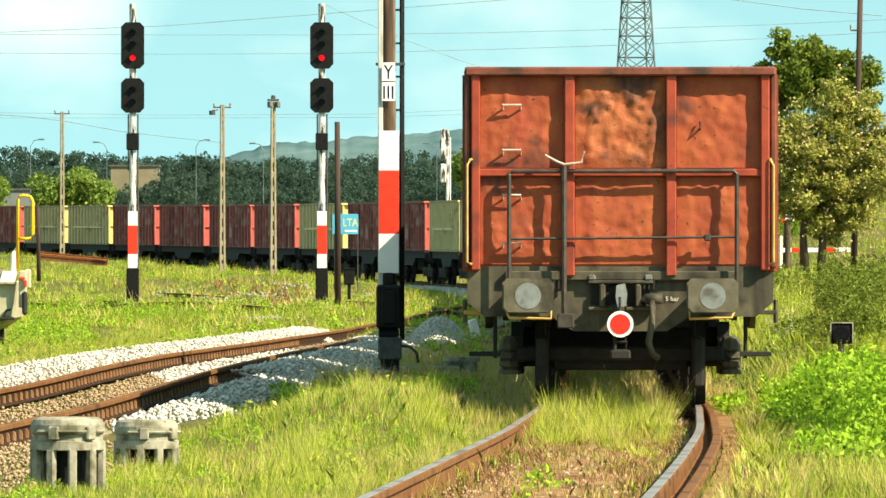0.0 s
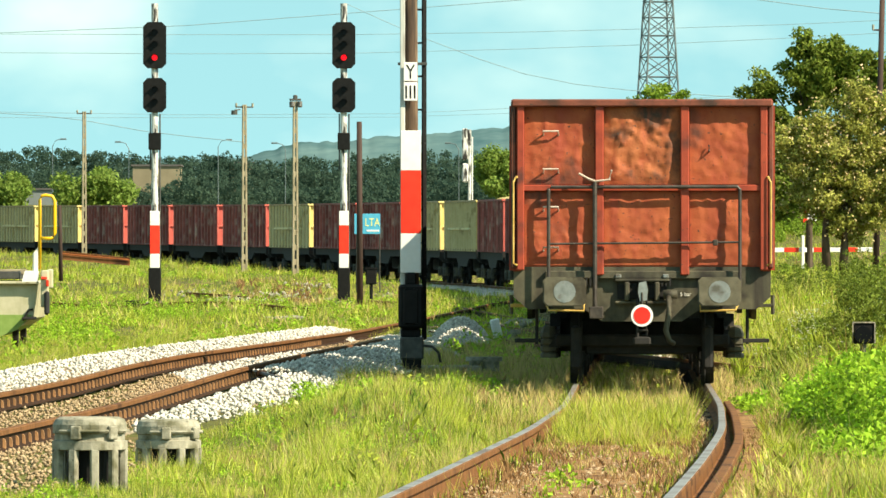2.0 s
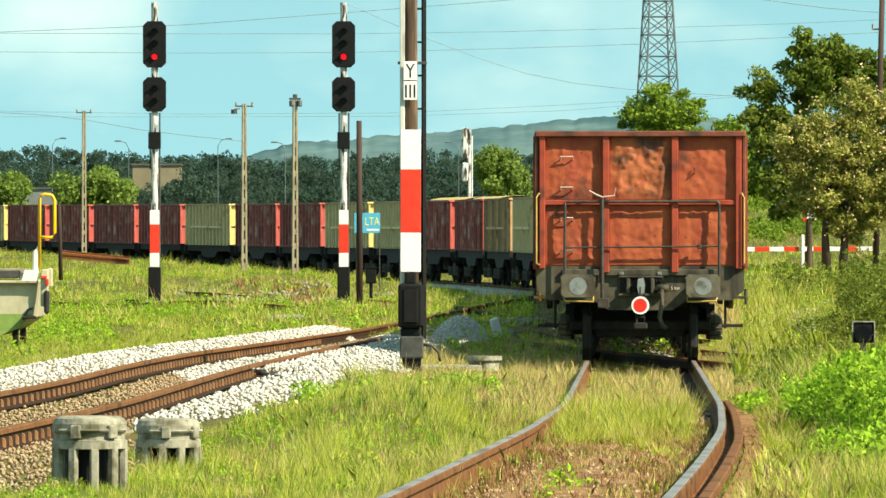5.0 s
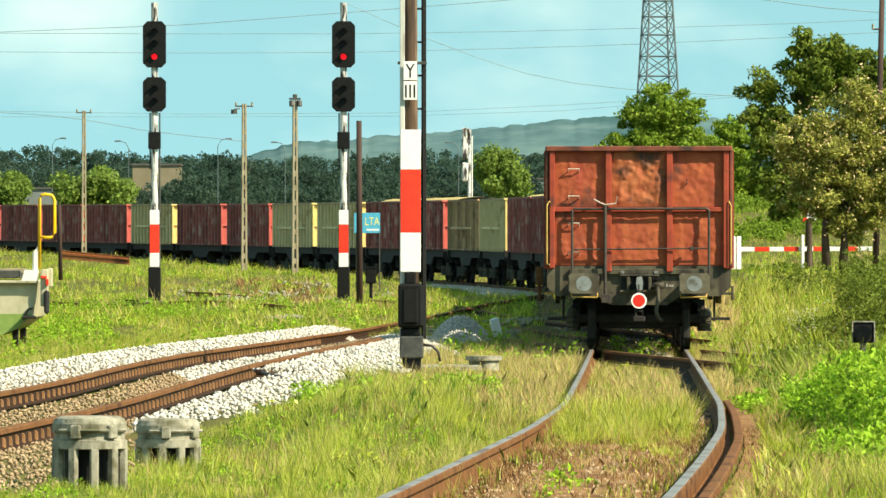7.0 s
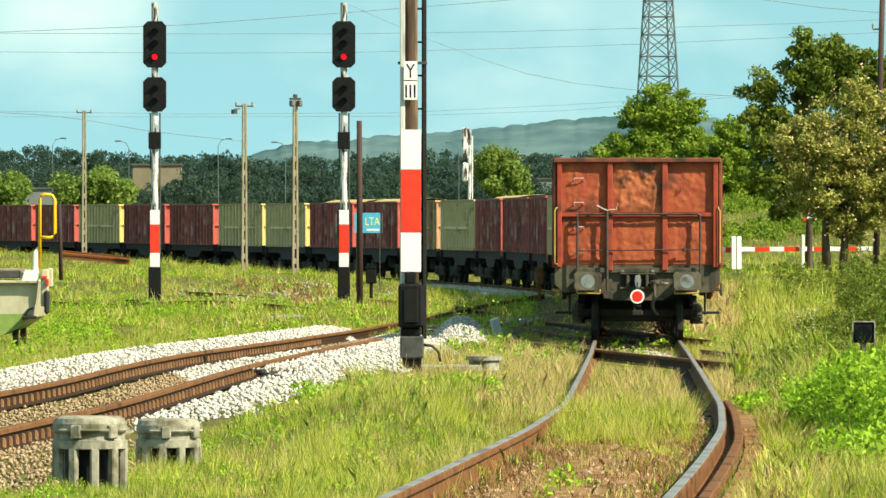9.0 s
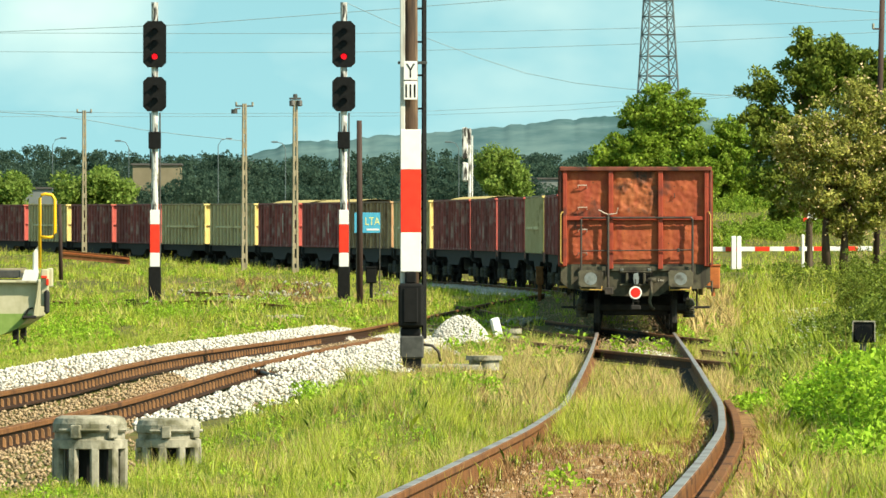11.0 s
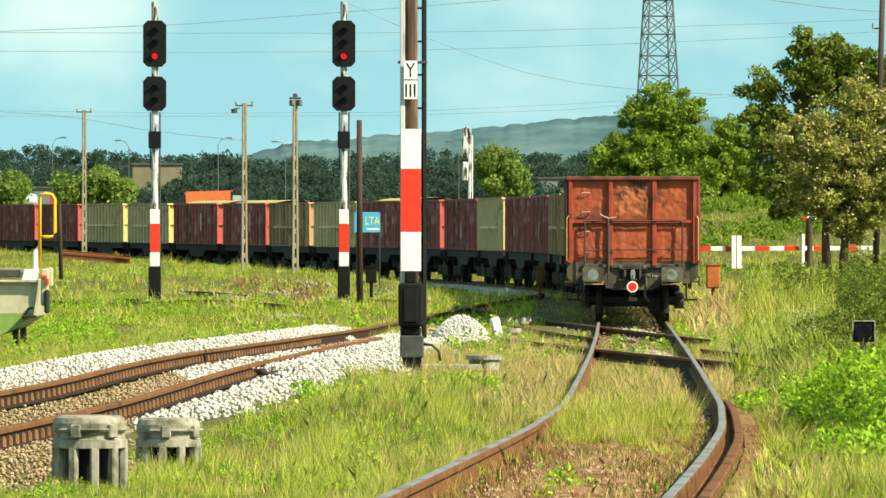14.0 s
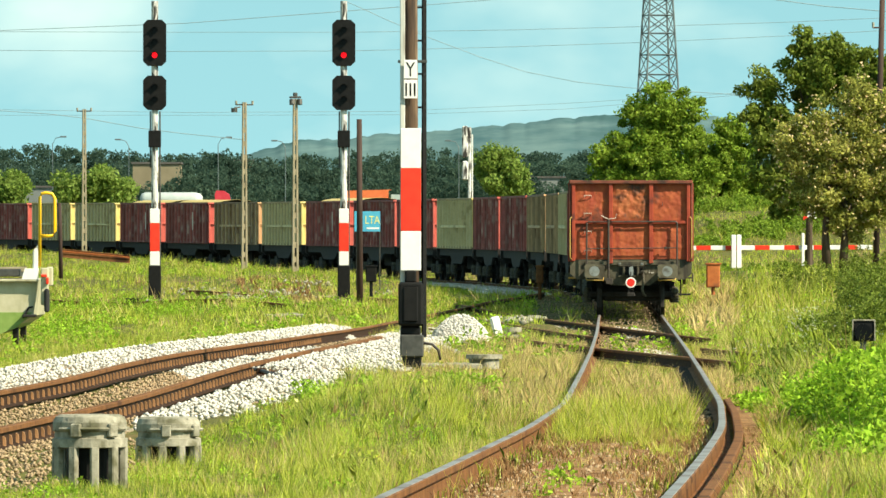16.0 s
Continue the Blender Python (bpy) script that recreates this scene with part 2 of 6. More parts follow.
M_WHITE_P = material("paint_white_peeling", (0.5, 0.5, 0.46), (0.80, 0.80, 0.76), 9, 0.6, 0, 0.2, (0.03, 0.026, 0.022), 8.0, 0.45, stretch=(1, 1, 0.3), spots=(0.04, 0.035, 0.03))
M_REDP = material("paint_red", (0.72, 0.03, 0.012), (0.82, 0.05, 0.02), 6, 0.45, 0, 0.05)
M_BLACKP = material("paint_black", (0.004, 0.004, 0.0038), (0.011, 0.0105, 0.010), 6, 0.55, 0, 0.15, spec=0.2)
M_GREYM = material("signal_grey_metal", (0.05, 0.05, 0.046), (0.10, 0.10, 0.09), 8, 0.5, 0.3, 0.1)
M_LAMP = material("signal_red_lamp", (0.5, 0.0, 0.005), (0.6, 0.005, 0.01), 8, 0.3, 0, 0, emit=(1.0, 0.0, 0.008, 0.9))
M_LENS = material("signal_dark_lens", (0.003, 0.0035, 0.004), (0.006, 0.006, 0.007), 8, 0.3, 0, 0, spec=0.15)
M_YELLOW = material("paint_yellow", (0.80, 0.44, 0.012), (0.88, 0.54, 0.02), 8, 0.45, 0, 0.05)
M_CREAM = material("paint_cream", (0.40, 0.38, 0.24), (0.52, 0.49, 0.34), 5, 0.55, 0, 0.1, (0.28, 0.26, 0.17), 1.6, 0.56, streaks=(0.3, 0.27, 0.17))
M_GREENP = material("paint_green", (0.16, 0.26, 0.05), (0.24, 0.34, 0.09), 5, 0.55, 0, 0.1, (0.14, 0.18, 0.05), 1.6, 0.6)
M_BLUE = material("paint_blue", (0.05, 0.34, 0.52), (0.09, 0.42, 0.6), 5, 0.5, 0, 0.05)
M_SIGNY = material("paint_sign_yellow", (0.75, 0.72, 0.2), (0.8, 0.78, 0.3), 5, 0.5, 0, 0.05)
M_ORANGE = material("rust_orange", (0.33, 0.085, 0.02), (0.5, 0.16, 0.04), 6, 0.75, 0, 0.4, (0.18, 0.06, 0.025), 3.0, 0.52, spots=(0.12, 0.04, 0.02))
M_TRUCKO = material("truck_orange", (0.62, 0.13, 0.04), (0.7, 0.18, 0.06), 2, 0.5, 0, 0)
M_TRUCKR = material("truck_red", (0.5, 0.03, 0.05), (0.58, 0.05, 0.07), 2, 0.4, 0, 0)
M_TANK = material("tank_white", (0.36, 0.42, 0.40), (0.44, 0.48, 0.46), 1, 0.4, 0, 0)
M_GLASS = material("dark_glass", (0.03, 0.05, 0.06), (0.06, 0.09, 0.1), 2, 0.1, 0, 0)
M_TYRE = material("tyre", (0.015, 0.015, 0.015), (0.03, 0.03, 0.03), 5, 0.85, 0, 0.2)
M_BUILD = material("render_ochre", (0.20, 0.17, 0.11), (0.26, 0.225, 0.15), 0.3, 0.9, 0, 0, (0.18, 0.15, 0.10), 0.1, 0.6)
M_SHED = material("shed_grey", (0.13, 0.15, 0.15), (0.19, 0.21, 0.20), 0.4, 0.8, 0, 0)
M_ROOF = material("roof_dark", (0.07, 0.07, 0.07), (0.13, 0.12, 0.11), 0.5, 0.9, 0, 0)
M_STEEL = material("pylon_steel", (0.09, 0.12, 0.13), (0.15, 0.19, 0.2), 1, 0.6, 0.3, 0)
M_WIRE = material("wire", (0.20, 0.29, 0.33), (0.27, 0.36, 0.39), 1, 0.6, 0.2, 0)
M_ROAD = material("asphalt", (0.04, 0.04, 0.042), (0.07, 0.07, 0.07), 3, 0.9, 0, 0.2)


# ---- mesh tools ----
class Mesh:
    """Collects rings, boxes and tubes into one mesh."""

    def __init__(self):
        self.v, self.f = [], []

    def add(self, verts, faces):
        k = len(self.v)
        self.v += [tuple(p) for p in verts]
        self.f += [tuple(i + k for i in q) for q in faces]
        return self

    def box(self, c, s, turn=None, ch=0.0):
        """A box of full size s round c, chamfered by ch on its edges."""
        hx, hy, hz = abs(s[0]) / 2, abs(s[1]) / 2, abs(s[2]) / 2
        m = turn.to_3x3() if turn else Matrix.Identity(3)
        c = Vector(c)
        if ch <= 0:
            vs = [(x * hx, y * hy, z * hz) for z in (-1, 1) for x, y in ((-1, -1), (1, -1), (1, 1), (-1, 1))]
            fs = [(3, 2, 1, 0), (4, 5, 6, 7), (0, 1, 5, 4), (1, 2, 6, 5), (2, 3, 7, 6), (3, 0, 4, 7)]
        else:
            ch = min(ch, hx * 0.9, hy * 0.9, hz * 0.9)
            vs, fs, n = [], [], 8
            for z, q in ((-hz, ch), (-hz + ch, 0), (hz - ch, 0), (hz, ch)):
                a, b = hx - q, hy - q
                vs += [(-a + ch, -b, z), (a - ch, -b, z), (a, -b + ch, z), (a, b - ch, z), (a - ch, b, z), (-a + ch, b, z), (-a, b - ch, z), (-a, -b + ch, z)]
            fs = [tuple(range(7, -1, -1)), tuple(range(24, 32))]
            for r in range(3):
                fs += [(r * n + i, r * n + (i + 1) % n, (r + 1) * n + (i + 1) % n, (r + 1) * n + i) for i in range(n)]
        return self.add([c + m @ Vector(p) for p in vs], fs)

    def tube(self, pts, r, n=8, r_end=None, caps=True):
        pts = [Vector(p) for p in pts]
        vs, fs = [], []
        up = Vector((0, 0, 1))
        for i, p in enumerate(pts):
            d = (pts[min(i + 1, len(pts) - 1)] - pts[max(i - 1, 0)]).normalized()
            a = d.cross(up if abs(d.z) < 0.95 else Vector((1, 0, 0))).normalized()
            b = a.cross(d)
            q = r if r_end is None else r + (r_end - r) * i / (len(pts) - 1)
            vs += [p + (a * math.cos(6.28318 * k / n) + b * math.sin(6.28318 * k / n)) * q for k in range(n)]
        for i in range(len(pts) - 1):
            fs += [(i * n + k, i * n + (k + 1) % n, (i + 1) * n + (k + 1) % n, (i + 1) * n + k) for k in range(n)]
        if caps:
            fs += [tuple(range(n - 1, -1, -1)), tuple(range((len(pts) - 1) * n, len(pts) * n))]
        return self.add(vs, fs)

    def sweep(self, centre, profile, closed=True):
        """A profile (across, up) drawn along a line of (x, y, z)."""
        n, vs, fs = len(profile), [], []
        for i, p in enumerate(centre):
            a, b = Vector(centre[max(i - 1, 0)]), Vector(centre[min(i + 1, len(centre) - 1)])
            d = b - a
            s = Vector((d.y, -d.x, 0)).normalized()
            vs += [Vector(p) + s * u + Vector((0, 0, w)) for u, w in profile]
        for i in range(len(centre) - 1):
            fs += [(i * n + k, i * n + (k + 1) % n, (i + 1) * n + (k + 1) % n, (i + 1) * n + k) for k in range(n if closed else n - 1)]
        return self.add(vs, fs)

    def prism(self, outline, axis, a, b):
        """An outline of (u, w) pushed from a to b along 'x', 'y' or 'z'."""
        put = {"x": lambda u, w, t: (t, u, w), "y": lambda u, w, t: (u, t, w), "z": lambda u, w, t: (u, w, t)}[axis]
        n = len(outline)
        vs = [put(u, w, a) for u, w in outline] + [put(u, w, b) for u, w in outline]
        return self.add(vs, [tuple(range(n - 1, -1, -1)), tuple(range(n, 2 * n))] + [(i, (i + 1) % n, n + (i + 1) % n, n + i) for i in range(n)])

    def data(self, name, mat, smooth=False):
        me = bpy.data.meshes.new(name)
        me.from_pydata(self.v, [], self.f)
        bm = bmesh.new()
        bm.from_mesh(me)
        bmesh.ops.recalc_face_normals(bm, faces=bm.faces)
        bm.to_mesh(me)
        bm.free()
        if smooth:
            me.shade_smooth()
        me.materials.append(mat)
        return me


def part(name, mesh, mat, parent, label="", smooth=False):
    ob = new(name, mesh.data(name, mat, smooth) if isinstance(mesh, Mesh) else mesh)
    ob.parent = parent
    return tagged(ob, label) if label else ob


def thing(name, at, label, category, group="", kind=""):
    ob = new(name)
    ob.empty_display_size = 0.2
    ob.matrix_basis = at
    return tagged(ob, label, category, group, kind)


def solo(name, mesh, mat, label, category="", group="", kind="", smooth=False):
    return tagged(new(name, mesh.data(name, mat, smooth)), label, category, group, kind)


def fast_mesh(name, verts, faces, mats, index=None):
    """A large joined mesh straight from arrays of triangles."""
    me = bpy.data.meshes.new(name)
    verts, faces = np.asarray(verts, np.float32), np.asarray(faces, np.int32)
    me.vertices.add(len(verts))
    me.vertices.foreach_set("co", verts.ravel())
    k = faces.shape[1]
    me.loops.add(faces.size)
    me.loops.foreach_set("vertex_index", faces.ravel())
    me.polygons.add(len(faces))
    me.polygons.foreach_set("loop_start", np.arange(0, faces.size, k, dtype=np.int32))
    for m in mats:
        me.materials.append(m)
    if index is not None:
        me.polygons.foreach_set("material_index", np.asarray(index, np.int32))
    me.update(calc_edges=True)
    return me


def smooth(a, b, x):
    t = np.clip((np.asarray(x, float) - a) / (b - a), 0, 1)
    return t * t * (3 - 2 * t)


# ---- plan: the main line, the side tracks and the lie of the land ----
MAIN = [(10, -1.55), (30, -0.45), (48, 0.463), (57, 0.885), (70, 1.42), (87, 1.93), (115, 2.53), (140, 3.05), (172, 3.68), (205, 4.29), (236.7, 4.88), (256.7, 5.17),
        (276.7, 5.25), (296.7, 5.0), (316.7, 4.3), (346.6, 2.3), (376.4, -1.2), (415.9, -7.5), (455.2, -15.2), (494.3, -23.3), (523.6, -29.8), (620, -51.3), (820, -96)]
RAILZ = [(0, 0.17), (48, 0.15), (57, 0.13), (70, 0.07), (87, -0.03), (115, -0.08), (140, -0.12), (172, -0.15), (205, -0.14), (230, -0.11), (280, 0.0), (326, 0.13), (408, 0.36),
         (495, 0.74), (620, 1.2), (820, 1.8)]


def glide(table, lo, hi, step=0.5, width=18):
    """A table drawn through evenly and rounded off."""
    g = np.arange(lo - 60, hi + 60, step)
    t = np.array(table, float)
    v = np.interp(g, t[:, 0], t[:, 1])
    v[g < t[0, 0]] = t[0, 1] + (g[g < t[0, 0]] - t[0, 0]) * (t[1, 1] - t[0, 1]) / (t[1, 0] - t[0, 0])
    k = np.hanning(int(width / step) + 2)
    return g, np.convolve(np.pad(v, len(k), mode="edge"), k / k.sum(), mode="same")[len(k):-len(k)]


G_D, G_X = glide(MAIN, 10, 820, 0.5, 14)
Z_D, Z_Z = glide(RAILZ, 0, 820, 0.5, 20)


def main_x(d):
    return np.interp(d, G_D, G_X)


def rail_z(d):
    return np.interp(d, Z_D, Z_Z)


_d = np.arange(20, 800, 0.25)
_s = np.concatenate([[0], np.cumsum(np.hypot(np.diff(_d), np.diff(main_x(_d))))])


def on_line(s):
    """The place on the main line's axis, s metres along from 20 m before the camera."""
    d = float(np.interp(s, _s, _d))
    return Vector((float(main_x(d)), d, float(rail_z(d))))


RAIL_A = [(40, -5.9), (60, -5.3), (80, -4.62), (87.7, -4.297), (93, -4.02), (97, -3.88), (103, -3.74), (108.3, -3.61), (114.7, -3.45), (121.2, -3.26), (125.5, -3.03), (132.6, -2.75), (138.6, -2.46), (146.8, -2.147), (156, -1.82),
          (169, -1.52), (189, -1.11), (205, -0.7), (260, 1.3), (310, 4.0)]
RAIL_B = [(40, -4.25), (70, -3.4), (81, -2.97), (90, -2.72), (100, -2.42), (112, -2.03), (123, -1.72), (129, -1.49), (136, -1.22), (160, -0.55), (205, 0.4), (260, 2.2), (310, 4.4)]
LIFT = [(40, -0.02), (70, 0.0), (85, 0.1), (105, 0.2), (150, 0.2), (200, 0.05), (260, 0.0)]
CROSSING = ([(114, 4.75), (123, 4.2), (145, 2.5), (190, -0.7)], [(120, 5.95), (131, 5.18), (144, 4.25), (147, 4.05)], [(166, 2.82), (171, 2.5), (190, 1.6), (225, 0.2)], [(163, 4.78), (171, 4.36), (218, 1.8), (255, 0.3)])
_ga, _xa = glide(RAIL_A, 40, 320, 0.5, 12)
_gb, _xb = glide(RAIL_B, 40, 320, 0.5, 12)
_gl, _zl = glide(LIFT, 40, 320, 0.5, 30)


def rail_a(d):
    return np.interp(d, _ga, _xa)


def rail_b(d):
    return np.interp(d, _gb, _xb)


def lift(d):
    return np.interp(d, _gl, _zl)


def side_x(d):
    return (rail_a(d) + rail_b(d)) / 2


def ground_z(x, d):
    x, d = np.asarray(x, float), np.asarray(d, float)
    base = rail_z(np.minimum(d, 700)) - 0.17
    off = np.abs(x - main_x(np.minimum(d, 800)))
    bank = smooth(3.2, 6.5, off) * smooth(285, 345, d) * (0.5 + 0.5 * smooth(360, 460, d))
    bank = np.where(d > 560, 0.6, bank)
    far = smooth(620, 1350, d) * 6.4
    hump = 0.05 * np.sin(x * 1.3 + d * 0.21) + 0.04 * np.sin(x * 0.6 - d * 0.13 + 1.0)
    near = smooth(1.0, 2.4, np.minimum(off, np.abs(x - side_x(d))))
    right = 0.25 * smooth(2.2, 5.0, x - main_x(np.minimum(d, 800))) * (d < 330)
    slope = 2.5 * smooth(338, 415, d) * smooth(0.0215, 0.029, x / np.maximum(d, 1)) * smooth(640, 480, d)
    tuft = 0.36 * smooth(60, 80, d) * smooth(95, 85, d) * smooth(1.4, 2.6, x - rail_b(d)) * smooth(-1.15, -1.9, x - main_x(np.minimum(d, 800)))
    side = np.where(d < 320, lift(d) * 0.75 * smooth(3.6, 1.4, np.abs(x - side_x(d))), 0)
    mid = -0.06 * smooth(0.9, 0.4, off)
    return base + bank + far + hump * near + right + mid + slope + side + tuft


def build_ground():
    ds = np.concatenate([np.arange(6, 150, 0.7), np.arange(150, 420, 2.0), np.arange(420, 700, 8), np.geomspace(700, 4900, 40)])
    us = np.concatenate([-np.geomspace(1.0, 0.001, 26), np.linspace(0, 1, 2)[:1], np.geomspace(0.001, 1.0, 26)])
    us = np.unique(np.concatenate([us, np.linspace(-0.07, 0.07, 90)]))
    vs, n = [], len(us)
    for d in ds:
        half = max(d * 1.1, 60)
        x = us * half
        vs.append(np.c_[x, np.full(n, d), ground_z(x, np.full(n, d))])
    vs = np.concatenate(vs)
    r = np.arange(len(ds) - 1)[:, None] * n
    c = np.arange(n - 1)[None, :]
    q = np.stack([r + c, r + c + 1, r + c + 1 + n, r + c + n], -1).reshape(-1, 4)
    vs = np.concatenate([vs, [(-400, -400, 0), (400, -400, 0)]])
    first = [0, n - 1, len(vs) - 1, len(vs) - 2]
    q = np.concatenate([q, [first[::-1]]])
    ob = new("ground", fast_mesh("ground", vs, q, [M_GROUND]))
    ob.data.shade_smooth()
    tagged(ob, "rough green meadow with dry patches beside the tracks", "ground", kind="structure")


build_ground()


# ---- tracks ----
RAIL_PROFILE = [(-0.07, 0.0), (0.07, 0.0), (0.07, 0.012), (0.012, 0.03), (0.009, 0.125), (0.036, 0.137), (0.036, 0.168), (0.028, 0.172), (-0.028, 0.172), (-0.036, 0.168), (-0.036, 0.137),
                (-0.009, 0.125), (-0.012, 0.03), (-0.07, 0.012)]


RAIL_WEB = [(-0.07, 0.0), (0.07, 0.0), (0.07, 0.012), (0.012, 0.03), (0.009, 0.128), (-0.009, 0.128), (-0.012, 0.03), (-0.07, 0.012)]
RAIL_HEAD = [(-0.009, 0.122), (0.009, 0.122), (0.037, 0.132), (0.037, 0.166), (0.028, 0.172), (-0.028, 0.172), (-0.037, 0.166), (-0.037, 0.132)]
PLATE = Mesh().prism([(0.010, 0.095), (0.026, 0.085), (0.032, 0.06), (0.034, -0.01), (-0.034, -0.01), (-0.032, 0.06), (-0.026, 0.085), (-0.010, 0.095)], "y", -0.05, 0.05).data("base_plate", M_PLATE)


def rail(parent, xs, ds, drop=0.172, lift=0.0, shine=True, name="rail", plain=True):
    rise = np.zeros(len(ds)) + lift
    line = [(float(x), float(d), float(rail_z(d)) - drop + float(q)) for x, d, q in zip(xs, ds, rise)]
    r = part(name, Mesh().sweep(line, RAIL_HEAD), M_RAIL, parent)
    part("rail_web", Mesh().sweep(line, RAIL_WEB), M_RAIL if plain else M_RAILWEB, r, "rusty rail web" if plain else "dark rail web and foot")
    if shine:
        top = Mesh().sweep(line, [(-0.029, 0.1725), (0.029, 0.1725), (0.027, 0.1755), (-0.027, 0.1755)])
        part("running_surface", top, M_RAILTOP, r, "worn shiny steel running surface")
    return r


def build_tracks():
    t = thing("railway_track", pose(0, 0, 0), "rusty curved main railway track sunk in grass and dirt", "railway track", kind="structure")
    ds = np.concatenate([np.arange(30, 140, 1.0), np.arange(140, 640, 4.0)])
    for s in (-0.7525, 0.7525):
        rail(t, main_x(ds) + s, ds)
    dg = np.arange(38, 96, 1.0)
    rail(t, main_x(dg) + 0.7525 + 0.135, dg, lift=-0.07, shine=False, name="guard_rail")
    bed = Mesh()
    d2 = np.arange(30, 98, 0.5)
    rng = np.random.RandomState(3)
    rows = []
    for d in d2:
        w = 0.68
        rows.append([(float(main_x(d)) + u * w, d, float(rail_z(d)) - 0.13 - 0.05 * abs(u) ** 4 + rng.uniform(-0.004, 0.004)) for u in np.linspace(-1, 1, 13)])
    n = 13
    bed.add([p for r in rows for p in r], [(i * n + k, i * n + k + 1, (i + 1) * n + k + 1, (i + 1) * n + k) for i in range(len(rows) - 1) for k in range(n - 1)])
    part("dirt_bed", bed, M_DIRT, t, "bare brown dirt between the rails", True)
    # dark strip laid where the right rail's shadow fills the groove
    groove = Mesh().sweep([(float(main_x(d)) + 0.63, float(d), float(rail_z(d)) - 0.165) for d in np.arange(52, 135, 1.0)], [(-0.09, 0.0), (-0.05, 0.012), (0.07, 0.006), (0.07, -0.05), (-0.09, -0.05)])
    sh = Mesh().sweep([(float(main_x(d)) + 1.1, float(d), float(rail_z(d)) - 0.15) for d in np.arange(44, 104, 1.0)], [(-0.16, 0.0), (0.06, 0.006), (0.16, -0.03), (0.16, -0.08), (-0.16, -0.08)])
    part("dirt_shoulder", sh, M_DIRT, t, "bare brown dirt outside the rail")
    part("flangeway_shade", groove, M_GROOVE_SHADE, t, "near-black strip painting the shade in the groove beside the rail")
    t = thing("railway_track", pose(0, 0, 0), "rusty side track on fresh white ballast", "railway track", kind="structure")
    ds = np.arange(42, 300, 2.0)
    for f in (rail_a, rail_b):
        ds = np.arange(42, 300 if f is rail_a else 146, 2.0)
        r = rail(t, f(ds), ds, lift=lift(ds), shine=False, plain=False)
        for d in np.arange(58, 150 if f is rail_a else 132, 0.62):
            part("base_plate", PLATE, M_PLATE, r).matrix_basis = pose(float(f(d)), float(d), float(rail_z(d) + lift(d)) - 0.165)
    t = thing("railway_track", pose(0, 0, 0), "rusty crossing track half buried in weeds", "railway track", kind="structure")
    for row in CROSSING:
        row = np.array(row)
        ds = np.arange(row[0, 0], row[-1, 0], 1.5)
        gd, gx = glide(row, row[0, 0], row[-1, 0], 0.5, 8)
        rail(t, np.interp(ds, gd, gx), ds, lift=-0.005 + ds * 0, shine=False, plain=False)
    t = thing("railway_track", pose(0, 0, 0), "overgrown rusty siding across the meadow", "railway track", kind="structure")
    for d0, px0, px1 in ((262, 60, 650), (284, 330, 700)):
        m = Mesh()
        pts = []
        for i in range(40):
            q = spot(px0 + (px1 - px0) * i / 39, 0, d0 + 10 - 22 * i / 39)
            pts.append((q.x, q.y, float(ground_z(q.x, q.y)) + 0.0))
        part("rail", m.sweep(pts, RAIL_PROFILE), M_RAIL, t)
    return t


build_tracks()


def stones(name, pts, size, mat, label, seed, category="ballast"):
    """Many broken stones at the given places, joined."""
    rng = np.random.RandomState(seed)
    base = np.array([(1, 0, 0), (-1, 0, 0), (0, 1, 0), (0, -1, 0), (0, 0, 1), (0, 0, -1)], float)
    tri = np.array([(0, 2, 4), (2, 1, 4), (1, 3, 4), (3, 0, 4), (2, 0, 5), (1, 2, 5), (3, 1, 5), (0, 3, 5)])
    pts = np.asarray(pts)
    n = len(pts)
    ang = rng.uniform(0, 6.28, n)
    sc = rng.uniform(0.55, 1.25, (n, 1, 1)) * size
    v = base[None] * rng.uniform(0.6, 1.15, (n, 6, 1)) * sc
    c, s = np.cos(ang)[:, None], np.sin(ang)[:, None]
    v = np.stack([v[..., 0] * c - v[..., 1] * s + v[..., 2] * 0.3, v[..., 0] * s + v[..., 1] * c, v[..., 2] * 0.8 + v[..., 0] * 0.25], -1)
    v += pts[:, None, :]
    f = (tri[None] + (np.arange(n) * 6)[:, None, None]).reshape(-1, 3)
    ob = new(name, fast_mesh(name, v.reshape(-1, 3), f, [mat]))
    return tagged(ob, label, category, kind="stuff")


